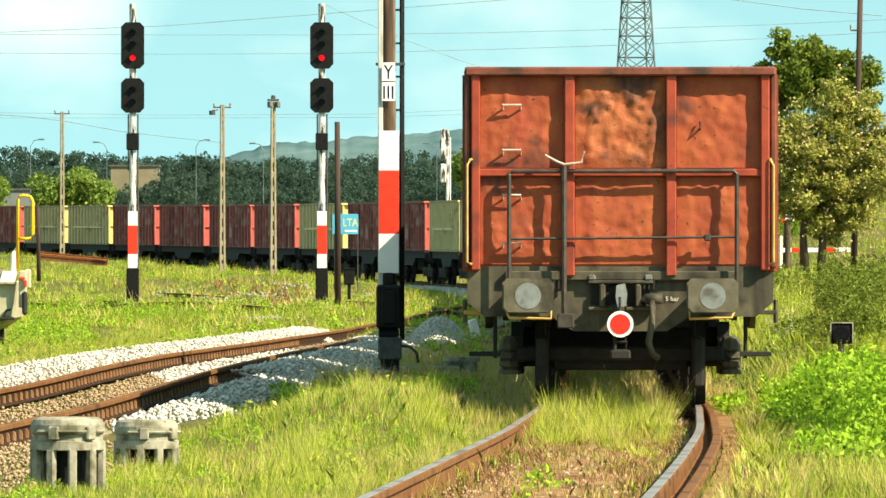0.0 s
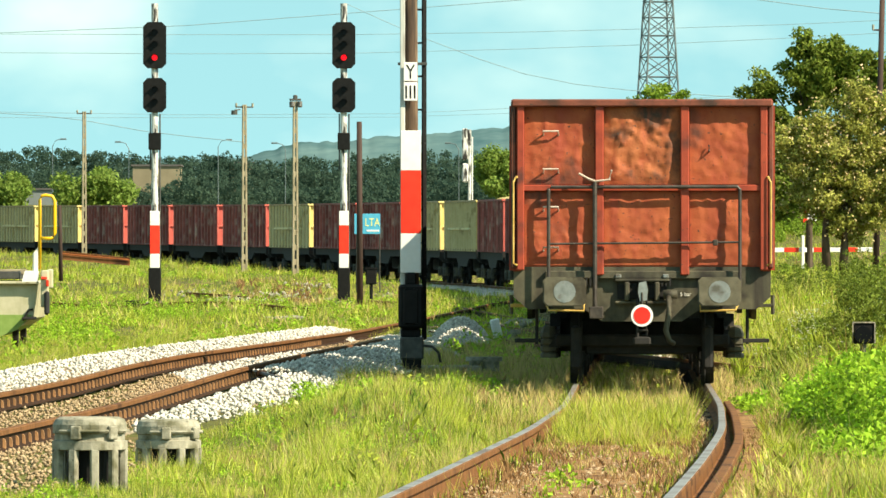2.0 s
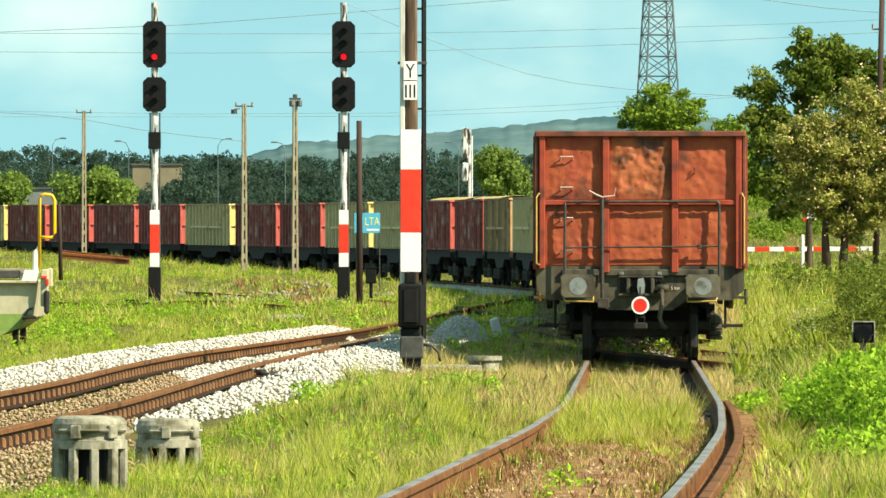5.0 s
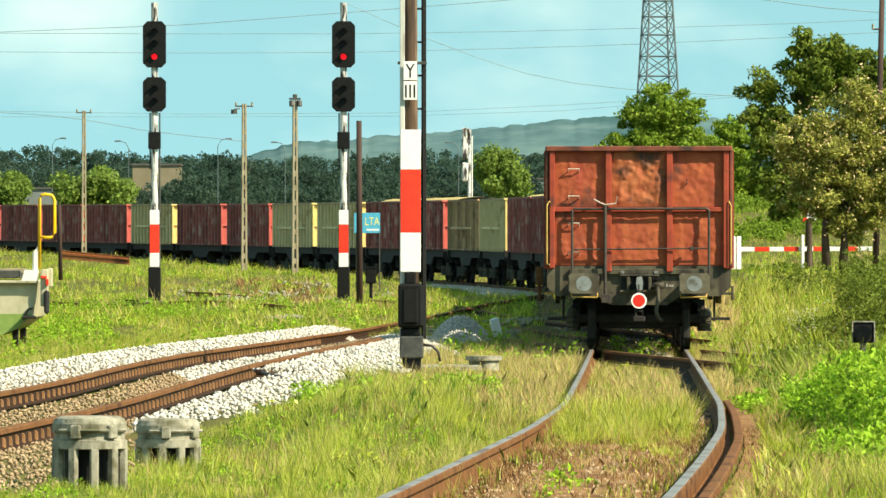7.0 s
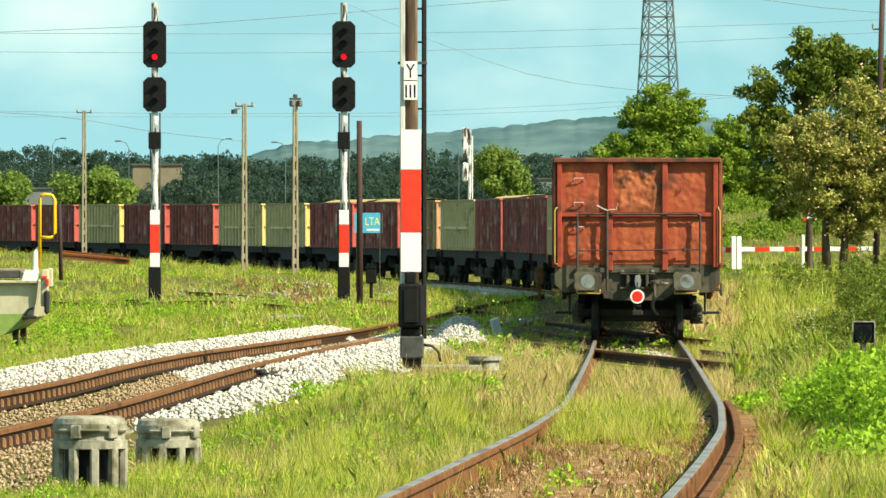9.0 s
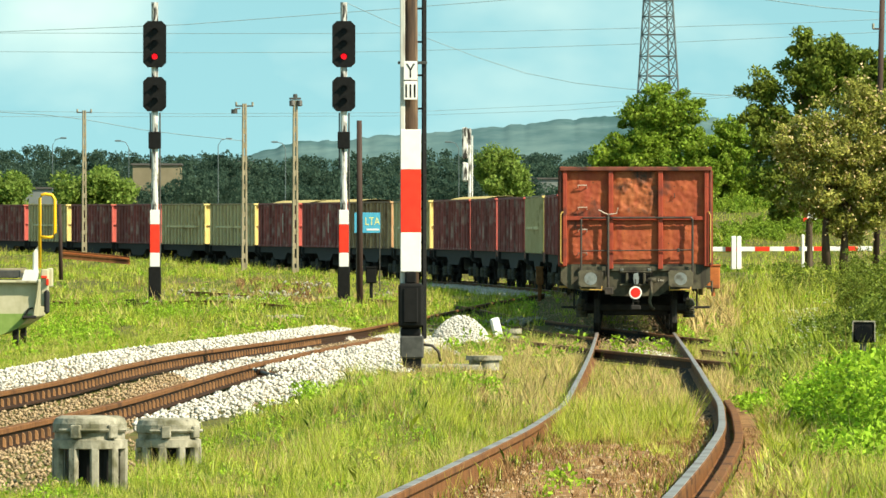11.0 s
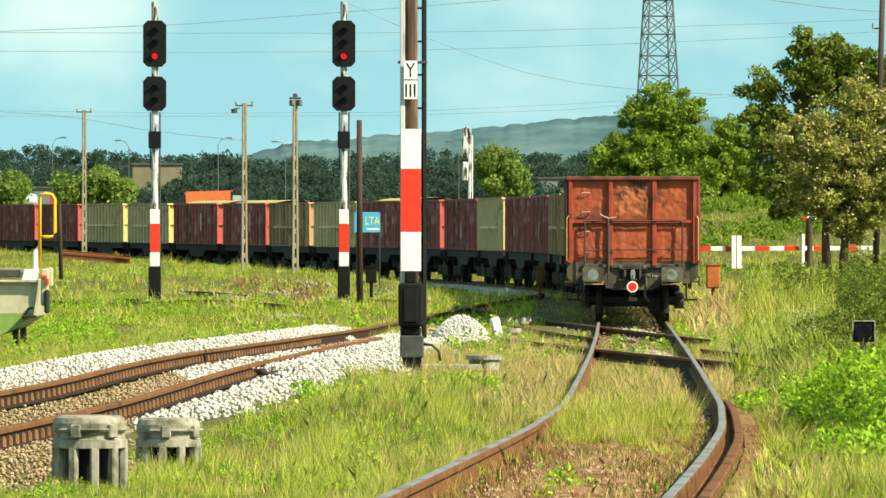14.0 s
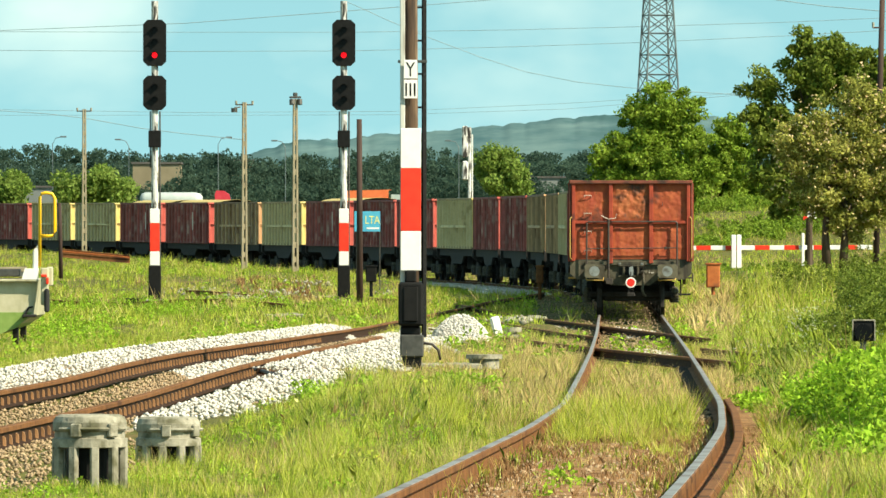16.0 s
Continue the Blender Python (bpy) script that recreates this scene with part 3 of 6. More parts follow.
def build_ballast():
    rng = np.random.RandomState(11)
    ds = np.arange(42, 172, 1.0)
    bed, n = Mesh(), 12
    vs = []
    for d in ds:
        a, b = float(rail_a(d)), float(rail_b(d))
        z = float(rail_z(d) + lift(d)) - 0.17
        us = [(a - 2.0, -0.16), (a - 1.4, 0.02), (a - 0.8, 0.13), (a - 0.3, 0.08), (a - 0.12, 0.0), (a + 0.12, -0.13), (a * 0.7 + b * 0.3, -0.04), (b - 0.15, -0.03), (b + 0.12, -0.13), (b + 0.4, 0.0), (b + 0.75, -0.04), (b + 1.3, -0.2)]
        vs += [(x, d, z + q) for x, q in us]
    bed.add(vs, [(i * n + k, i * n + k + 1, (i + 1) * n + k + 1, (i + 1) * n + k) for i in range(len(ds) - 1) for k in range(n - 1)])
    solo("ballast_bed", bed, M_BALLAST_BED, "bed of pale crushed stone under the side track", "ballast", kind="structure")
    dl = np.arange(312, 425, 3.0)
    line = [(float(main_x(d)), float(d), float(rail_z(d))) for d in dl]
    ridge = [(-3.3, -0.34), (-2.9, -0.16), (-2.2, -0.05), (-1.5, -0.09), (-1.25, -0.17)]
    solo("ballast_shoulder", Mesh().sweep(line, ridge, False), M_BALLAST, "pale crushed stone shoulder where the main line bends", "ballast", kind="structure")
    pts, old = [], []
    for i in range(78000):
        d = 48 + 162 * rng.rand() ** 1.15
        a, b = float(rail_a(d)), float(rail_b(d))
        z = float(rail_z(d) + lift(d)) - 0.16
        wob = 0.22 * math.sin(d * 0.33) + 0.15 * math.sin(d * 0.9 + 1)
        x = rng.uniform(a - 1.9, b + 1.6)
        if x < a - 0.1:
            u = a - x
            if d < 172 and u < (1.15 + wob) * (1 if d > 95 else 0.6 + 0.4 * (d - 60) / 35):
                pts.append((x, d, z + float(np.interp(u, [0.1, 0.3, 0.8, 1.4, 2.0], [0.0, 0.10, 0.17, 0.06, -0.16])) + rng.uniform(0, 0.05)))
        elif x > b + 0.1:
            u = x - b
            if 80 + 5 * math.sin(u * 7) < d < 150 and u < 1.15 + wob * 0.8:
                pts.append((x, d, z + float(np.interp(u, [0.1, 0.26, 0.45, 0.75, 1.5], [-0.10, -0.08, 0.05, 0.03, -0.14] if d < 104 else [0.07, 0.09, 0.10, 0.05, -0.14])) + rng.uniform(0, 0.06)))
            elif d < 90 and u < 0.9:
                old.append((x, d, z - 0.12 * u + rng.uniform(0, 0.03)))
        elif a + 0.1 < x < b - 0.1:
            f = (x - a) / (b - a)
            white = d > 92 and math.sin(d * 0.11 + f * 1.6) > -0.25 and f > 0.18
            (pts if white and rng.rand() < 0.85 else old).append((x, d, z - 0.02 - 0.09 * (x - a < 0.3) + rng.uniform(0, 0.05)))
    # loose heaps beside the signal mast and along the points
    for cx, d0, lx, ly, h, m in ((spot(640, 0, 128).x, 130, 0.60, 12, 0.26, 7000), (spot(600, 0, 165).x, 163, 0.45, 7, 0.28, 3000), (spot(815, 0, 165).x, 166, 0.64, 12, 0.54, 9500), (spot(760, 0, 150).x, 150, 0.4, 8, 0.2, 2500),
                                 (spot(800, 0, 185).x, 185, 0.6, 9, 0.15, 1800), (spot(1000, 0, 205).x, 205, 0.5, 9, 0.06, 500),
                                 (spot(1120, 0, 190).x, 190, 0.5, 14, 0.03, 1500), (spot(1130, 0, 155).x, 150, 0.5, 9, 0.02, 900)):
        for i in range(m):
            a, r = rng.uniform(0, 6.28), rng.rand() ** 0.5
            hh = h * (1 - r * r) * rng.uniform(0.75, 1.05)
            x, d = cx + lx * r * math.cos(a), d0 + ly * r * math.sin(a)
            (pts if (h > 0.1 and (d0 < 280 or r < 0.45)) or (h <= 0.1 and rng.rand() < 0.4) else old).append((x, d, float(rail_z(d)) - 0.16 + hh))
    for i in range(4000):
        d = 50 + 32 * rng.rand()
        u = rng.uniform(0.1, 1.35)
        old.append((float(rail_b(d)) + u, d, float(rail_z(d)) - 0.17 - 0.03 * u + rng.uniform(0, 0.05)))
    # pale shoulder of the main line where it bends away
    for i in range(7000):
        d = 300 + 115 * rng.rand()
        x = float(main_x(d)) - rng.uniform(1.25, 2.9)
        pts.append((x, d, float(rail_z(d)) - 0.09 + rng.uniform(-0.03, 0.05)))
    # small stones on the bare dirt of the main line
    for i in range(3200):
        d = 44 + 50 * rng.rand()
        old.append((float(main_x(d)) + rng.uniform(-0.66, 0.66), d, float(rail_z(d)) - 0.135))
    for i in range(5000):
        d = 150 + 150 * rng.rand()
        old.append((float(main_x(d)) + rng.uniform(-2.4, 0.66), d, float(rail_z(d)) - 0.15 + rng.uniform(0, 0.05)))
    stones("ballast_stones", pts, 0.029, M_BALLAST, "fresh white crushed stone heaped along the side track", 5)
    stones("old_ballast", old, 0.022, M_STONE_OLD, "older brownish crushed stone between the rails", 6)


build_ballast()


# ---- the train ----
HALF = 7.02


def bogie(w, yc, mat=None):
    b = Mesh()
    for sx in (-1, 1):
        b.prism([(yc - 1.25, 0.42), (yc - 1.2, 0.62), (yc - 0.5, 0.66), (yc - 0.35, 0.8), (yc + 0.35, 0.8), (yc + 0.5, 0.66), (yc + 1.2, 0.62), (yc + 1.25, 0.42), (yc + 0.5, 0.40), (yc + 0.3, 0.3),
                 (yc - 0.3, 0.3), (yc - 0.5, 0.40)], "x", sx * 1.0 - 0.06, sx * 1.0 + 0.06)
        for dy in (-0.9, 0.9):
            b.box((sx * 1.06, yc + dy, 0.47), (0.2, 0.3, 0.28), ch=0.05)
    b.box((0, yc, 0.62), (2.1, 0.4, 0.26), ch=0.04)
    for dy in (-1.22, 1.22):
        b.box((0, yc + dy, 0.5), (2.0, 0.1, 0.14), ch=0.02)
        b.box((0, yc + dy * 0.9, 0.40), (1.3, 0.09, 0.12), ch=0.02)
        for sx in (-1, 1):
            b.box((sx * 0.75, yc + dy * 1.2, 0.42), (0.12, 0.1, 0.5), ch=0.03)
    bo = part("bogie", b, M_BLACK, w, "black cast steel bogie")
    for sx in (-1, 1):
        for dy in (-1.14, -0.66, 0.66, 1.14):
            prof = [(0.105, 0.30), (0.105, 0.345), (0.075, 0.36), (0.105, 0.38), (0.105, 0.425), (0.075, 0.44), (0.105, 0.46), (0.105, 0.505), (0.075, 0.52), (0.105, 0.54), (0.105, 0.585), (0.075, 0.66)]
            vs = [(sx * 1.06 + r * math.cos(0.7854 * k), yc + dy + r * math.sin(0.7854 * k), z) for r, z in prof for k in range(8)]
            fs = [(j * 8 + k, j * 8 + (k + 1) % 8, (j + 1) * 8 + (k + 1) % 8, (j + 1) * 8 + k) for j in range(len(prof) - 1) for k in range(8)]
            sp = Mesh().add(vs, fs + [tuple(range(8)), tuple(range(len(vs) - 8, len(vs)))])
            part("spring", sp, M_FRAME, bo, "rusty coil spring")
    return bo


def wheelset(w, yc):
    m = Mesh()
    for sx in (-1, 1):
        pr = [(0.685, 0.49), (0.715, 0.492), (0.725, 0.46), (0.82, 0.452), (0.82, 0.39), (0.77, 0.36), (0.78, 0.13), (0.70, 0.13), (0.71, 0.36), (0.685, 0.40)]
        n = 14
        vs = [(sx * x, r * math.cos(6.28318 * k / n), r * math.sin(6.28318 * k / n)) for x, r in pr for k in range(n)]
        fs = [(i * n + k, i * n + (k + 1) % n, ((i + 1) % len(pr)) * n + (k + 1) % n, ((i + 1) % len(pr)) * n + k) for i in range(len(pr)) for k in range(n)]
        m.add(vs, fs)
    m.tube([(-1.0, 0, 0), (1.0, 0, 0)], 0.085, 10)
    ws = part("wheelset", m, M_BLACK, w, "dark steel wheels on an axle")
    ws.matrix_basis = pose(0, yc, 0.455)
    return ws


def buffer(w, sx, end):
    """One side buffer with its plate, at the end y = end * HALF."""
    y0 = end * (HALF - 0.62)
    b = Mesh()
    out = [(-0.245, -0.12), (-0.2, -0.165), (0.2, -0.165), (0.245, -0.12), (0.245, 0.12), (0.2, 0.165), (-0.2, 0.165), (-0.245, 0.12)]
    b.prism([(sx * 0.875 + u, 1.06 + v) for u, v in out], "y", end * (HALF - 0.05), end * (HALF - 0.02))
    b.prism([(sx * 0.875 + u * 0.94, 1.06 + v * 0.94) for u, v in out], "y", end * (HALF - 0.02), end * HALF)
    bo = part("buffer", b, M_BUFFER, w, "grey steel buffer with a worn face")
    st = Mesh()
    st.tube([(sx * 0.875, y0, 1.06), (sx * 0.875, end * (HALF - 0.3), 1.06)], 0.155, 14)
    st.tube([(sx * 0.875, end * (HALF - 0.3), 1.06), (sx * 0.875, end * (HALF - 0.05), 1.06)], 0.115, 14)
    part("buffer_stem", st, M_BLACK, bo)
    wr = Mesh().tube([(sx * 0.875, end * (HALF + 0.001), 1.06), (sx * 0.875, end * (HALF + 0.004), 1.06)], 0.125, 16)
    part("worn_face", wr, M_WORN, bo, "bare worn spot on the buffer face")
    return bo


def dented(m, x0, x1, z0, z1, y, seed, deep=0.035):
    """A sheet panel facing -y with dents and bulges."""
    nx, nz = 36, 34
    vs = []
    for j in range(nz + 1):
        for i in range(nx + 1):
            u, v = i / nx, j / nz
            p = Vector((u * 2.3 + seed * 7.1, v * 2.1, seed * 3.3))
            edge = min(1, 8 * min(u, 1 - u), 8 * min(v, 1 - v))
            vs.append((x0 + (x1 - x0) * u, y - edge * deep * (0.5 + noise.noise(p * 1.3) + 0.75 * noise.noise(p * 3.7) + 0.4 * noise.noise(p * 6.1) + 2.2 * max(0, noise.noise(p * 5.0 + Vector((9, 3, 1))) - 0.32)), z0 + (z1 - z0) * v))
    fs = [(j * (nx + 1) + i, j * (nx + 1) + i + 1, (j + 1) * (nx + 1) + i + 1, (j + 1) * (nx + 1) + i) for j in range(nz) for i in range(nx)]
    return m.add(vs, fs)


def wagon_end(w, end, body_mat, panel_mat, full, half=6.42):
    """End wall with its posts; full: the last wagon's rear with all its fittings."""
    y = end * half
    bot, top = 1.30, 3.24
    xs = [(-1.33, -0.54), (-0.42, 0.42), (0.54, 1.33)]
    sheet = Mesh().box((0, y - end * 0.02, (bot + top) / 2), (2.86, 0.03, top - bot))
    wall = part("end_wall", sheet, panel_mat if full else body_mat, w)
    fr = Mesh()
    p = 0.11
    yy = y + end * (p / 2 - 0.005)
    for x in (-0.485, 0.485):
        fr.box((x, yy, 2.22), (0.10, p, 1.95), ch=0.012)
    for x in (-1.38, 1.38):
        fr.box((x, yy, 2.27), (0.085, p, 1.94), ch=0.012)
    part("top_rail", Mesh().box((0, y + end * 0.06, 3.20), (2.96, 0.16, 0.085), ch=0.015), M_TOPRAIL if full else body_mat, w, "worn dark red top rail" if full else "")
    fr.box((0, yy - end * 0.012, 2.235), (2.78, p - 0.03, 0.075), ch=0.01)
    part("end_frame", fr, body_mat, w)
    if not full:
        return wall
    for k, (x0, x1) in enumerate(((-1.335, -0.54), (-0.43, 0.43), (0.54, 1.335))):
        for j, (z0, z1) in enumerate(((1.36, 2.19), (2.28, 3.15))):
            part("panel", dented(Mesh(), x0, x1, z0, z1, y - 0.012, k * 2 + j + 1, 0.034 if (k, j) == (1, 1) else 0.013), M_SCRAPE if (k, j) == (1, 1) else panel_mat, w,
                 "scraped and dented rust-red sheet" if (k, j) == (1, 1) else "dented rust-red sheet", True)
    # corner posts set in from the side walls, coloured dark for their shaded side
    for x in (-1.46, 1.46):
        part("corner_post", Mesh().box((x, y - 0.02, 2.27), (0.06, 0.10, 1.9), ch=0.015), M_TOPRAIL, w)
    # grab irons
    for z in (2.88, 2.45, 2.02, 1.56):
        h = Mesh().tube([(-1.12, y, z - 0.05), (-1.12, y - 0.1, z), (-0.95, y - 0.1, z), (-0.95, y, z - 0.05)], 0.011, 6)
        part("grab_iron", h, M_HANDLE, w, "pale bent grab iron")
    # hand rail of the brakeman's step
    yr = y - 0.14
    r = part("hand_rail", Mesh().tube([(-1.06, yr, 1.02), (-1.06, yr, 2.21), (-1.03, yr, 2.245), (1.08, yr, 2.25), (1.11, yr, 2.22), (1.11, yr, 1.12)], 0.021, 8), M_PIPE, w, "dark pipe hand rail across the end")
    part("middle_bar", Mesh().tube([(-1.06, yr, 1.60), (1.11, yr, 1.62)], 0.014, 6).box((0.83, yr, 1.615), (0.06, 0.05, 0.07), ch=0.01), M_PIPE, r)
    for q0, q1 in (((-1.06, yr, 1.1), (-1.06, y + 0.2, 1.1)), ((1.11, yr, 1.15), (1.11, y + 0.2, 1.15)), ((-1.06, yr, 2.22), (-1.06, y, 2.22)), ((1.1, yr, 2.23), (1.1, y, 2.23))):
        part("stay", Mesh().tube([q0, q1], 0.017, 6), M_PIPE, r)
    b = Mesh().tube([(-0.535, yr - 0.03, 0.86), (-0.535, yr - 0.03, 2.3)], 0.026, 8)
    b.box((-0.52, yr - 0.03, 0.82), (0.16, 0.1, 0.14), ch=0.01)
    br = part("brake_shaft", b, M_PIPE, w, "upright brake shaft with a gearbox")
    c = Mesh().tube([(-0.72, yr - 0.05, 2.40), (-0.62, yr - 0.05, 2.345), (-0.535, yr - 0.04, 2.31), (-0.45, yr - 0.05, 2.32), (-0.37, yr - 0.05, 2.33), (-0.345, yr - 0.06, 2.44)], 0.013, 7)
    part("brake_crank", c, M_HANDLE, br, "bent pale brake crank")
    for sx in (-1, 1):
        q = Mesh()
        q.tube([(sx * 1.42, y - 0.10, 1.36), (sx * 1.46, y - 0.14, 1.38), (sx * 1.46, y - 0.14, 2.30), (sx * 1.43, y - 0.12, 2.36), (sx * 1.38, y - 0.04, 2.35)], 0.013, 6)
        part("corner_handle", q, M_PIPE_Y, w, "ochre corner grab handle")
    t = Mesh().tube([(0.76, y - 0.05, 2.72), (0.76, y - 0.08, 2.66), (0.76, y - 0.02, 2.65)], 0.012, 6)
    part("lashing_hook", t, M_PIPE, w)
    return wall


def wagon_chassis(w, full):
    m = Mesh()
    for end in (-1, 1):
        y = end * 6.4
        m.prism([(-1.46, 1.34), (1.46, 1.34), (1.46, 1.0), (1.3, 0.86), (0.66, 0.86), (0.45, 0.72), (-0.45, 0.72), (-0.66, 0.86), (-1.3, 0.86), (-1.46, 1.0)], "y", y - end * 0.16, y + end * 0.02)
        m.box((0, y + end * 0.05, 1.25), (2.2, 0.08, 0.09), ch=0.01)
    m.box((0, 0, 1.18), (2.6, 12.6, 0.2))
    for sx in (-1, 1):
        m.prism([(-6.3, 1.3), (6.3, 1.3), (6.3, 1.02), (2.4, 1.02), (1.6, 0.72), (-1.6, 0.72), (-2.4, 1.02), (-6.3, 1.02)], "x", sx * 1.30, sx * 1.36)
    part("underframe", m, M_FRAME if full else M_BLACK, w, "grimy olive-grey underframe" if full else "black grimy underframe")
    br = Mesh()
    br.box((0, 0.4, 0.75), (1.6, 2.2, 0.5), ch=0.05)
    br.tube([(0.5, -2.2, 0.72), (0.5, -1.2, 0.72)], 0.2, 12)
    part("brake_gear", br, M_BLACK, w)
    for end in (-1, 1):
        for sx in (-1, 1):
            buffer(w, sx, end)
        bogie(w, end * 4.5)
        for dy in (-0.9, 0.9):
            wheelset(w, end * 4.5 + dy)


def last_wagon():
    w = thing("freight_wagon", pose(0, 0, 0), "rust-red open freight wagon with dented end wall and red tail disc", "freight wagon", "wagons of the train")
    wagon_chassis(w, True)
    wagon_end(w, -1, M_RED, M_RED2, True)
    wagon_end(w, 1, M_RED, M_RED2, False)
    wagon_sides(w, M_RED, 12)
    y = -6.42
    # coupling, hoses and tail disc
    c = Mesh()
    for cz, hz in ((1.19, 0.035), (0.935, 0.035)):
        c.box((0, y - 0.05, cz), (0.62, 0.07, hz), ch=0.01)
    for cx in (-0.17, 0.17):
        c.box((cx, y - 0.06, 1.06), (0.06, 0.09, 0.22), ch=0.015)
    c.prism([(-0.04, 1.15), (0.05, 1.17), (0.07, 1.08), (0.06, 0.98), (-0.03, 0.97), (-0.05, 1.05)], "y", y - 0.35, y - 0.05)
    hk = part("coupling_hook", c, M_FRAME, w, "grey steel drawhook plate")
    # no opening is cut: a black plate gives the slot its shade
    part("hook_slot_shade", Mesh().box((0, y - 0.022, 1.06), (0.56, 0.012, 0.17), ch=0.004), M_BLACK, hk, "black plate painting the shaded slot behind the hook")
    part("hook", Mesh().prism([(-0.035, 1.16), (0.045, 1.18), (0.065, 1.08), (0.055, 0.96), (-0.025, 0.95), (-0.045, 1.05)], "y", y - 0.37, y - 0.355), M_WORN, hk, "bare worn hook")
    s = Mesh()
    for k, z in enumerate((0.98, 0.86, 0.74, 0.62)):
        s.tube([(-0.05, y - 0.33, z), (-0.055, y - 0.34, z - 0.12), (0.055, y - 0.34, z - 0.12), (0.05, y - 0.33, z)], 0.022, 6)
    s.box((0, y - 0.34, 0.5), (0.2, 0.06, 0.1), ch=0.02)
    part("screw_coupling", s, M_BLACK, hk, "hanging screw coupling")
    h = Mesh().tube([(0.30, y - 0.12, 1.0), (0.31, y - 0.22, 0.94), (0.30, y - 0.26, 0.8), (0.27, y - 0.27, 0.62), (0.31, y - 0.25, 0.5), (0.36, y - 0.2, 0.47)], 0.032, 8)
    h.tube([(0.24, y - 0.1, 1.03), (0.4, y - 0.1, 1.03)], 0.05, 8)
    part("brake_hose", h, M_FRAME, w, "grey rubber brake hose", True)
    yd = y - 0.40
    d = Mesh().tube([(0.0, yd, 0.79), (0.0, yd + 0.012, 0.79)], 0.125, 28)
    dm = part("tail_disc", d, M_DISC_W, w, "round red tail disc with white rim")
    part("disc_face", Mesh().tube([(0, yd - 0.002, 0.79), (0, yd - 0.005, 0.79)], 0.096, 28), M_DISC_R, dm, "red disc face")
    part("disc_bracket", Mesh().tube([(0, yd + 0.02, 0.72), (0, yd + 0.03, 1.05)], 0.012, 6), M_PIPE, dm)
    for sx in (-1, 1):
        part("lamp_bracket", Mesh().box((sx * 0.27, y - 0.05, 1.235), (0.07, 0.08, 0.05), ch=0.01), M_WORN, w)
        part("shunter_handle", Mesh().tube([(sx * 0.66, y - 0.1, 0.98), (sx * 0.66, y - 0.25, 0.84), (sx * 1.06, y - 0.25, 0.85), (sx * 1.08, y - 0.1, 0.9)], 0.014, 6), M_PIPE_Y, w, "ochre shunter's handle under the buffer")
        part("corner_step", Mesh().box((sx * 1.33, y + 0.4, 0.9), (0.34, 0.3, 0.04), ch=0.005), M_PIPE_Y if sx < 0 else M_FRAME, w)
        part("foot_step", Mesh().box((sx * 1.30, y + 0.5, 0.50), (0.30, 0.3, 0.045), ch=0.005).tube([(sx * 1.2, y + 0.45, 0.46), (sx * 1.2, y + 0.45, 1.0)], 0.022, 6), M_BLACK, w, "black hanging foot step")
        part("rope_hook", Mesh().tube([(sx * 1.49, y + 0.4, 0.8), (sx * 1.49, y + 0.4, 1.02)], 0.025, 6), M_FRAME, w)
    for k in range(9):
        part("rib", Mesh().box((-0.72 + k * 0.045 + (0.68 if k > 4 else 0.0), y - 0.055, 1.17), (0.02, 0.03, 0.10)), M_BLACK, w)
    txt = bpy.data.curves.new("lettering", "FONT")
    txt.body, txt.size, txt.extrude = "5 bar", 0.062, 0.001
    ob = new("lettering", txt)
    ob.data.materials.append(M_MARK)
    ob.parent = w
    ob.matrix_basis = pose(0.43, y - 0.012, 1.01, 90, 0, 0)
    return w


def wagon_sides(w, mat, ribs, mid=False, rib_mat=None, half=6.4):
    for sx in (-1, 1):
        s = Mesh()
        s.box((sx * 1.40, 0, 2.27), (0.05, 2 * half, 1.92))
        s.box((sx * 1.42, 0, 3.2), (0.13, 2 * half + 0.16, 0.09), ch=0.015)
        s.box((sx * 1.42, 0, 1.34), (0.11, 2 * half + 0.1, 0.10), ch=0.015)
        part("side_wall", s, mat, w)
        n = ribs
        for k in range(n):
            y = (half - 0.2) * (2 * k / (n - 1) - 1)
            part("side_rib", Mesh().prism([(y - 0.09, 1.3), (y + 0.09, 1.3), (y + 0.07, 3.17), (y - 0.07, 3.17)], "x", sx * 1.42, sx * 1.51), rib_mat or mat, w)
        if mid:
            part("side_rail", Mesh().box((sx * 1.475, 0, 2.15), (0.11, 8.6, 0.10), ch=0.01), rib_mat or mat, w)
    part("wagon_floor", Mesh().box((0, 0, 1.34), (2.75, 2 * half - 0.1, 0.06)), mat, w)


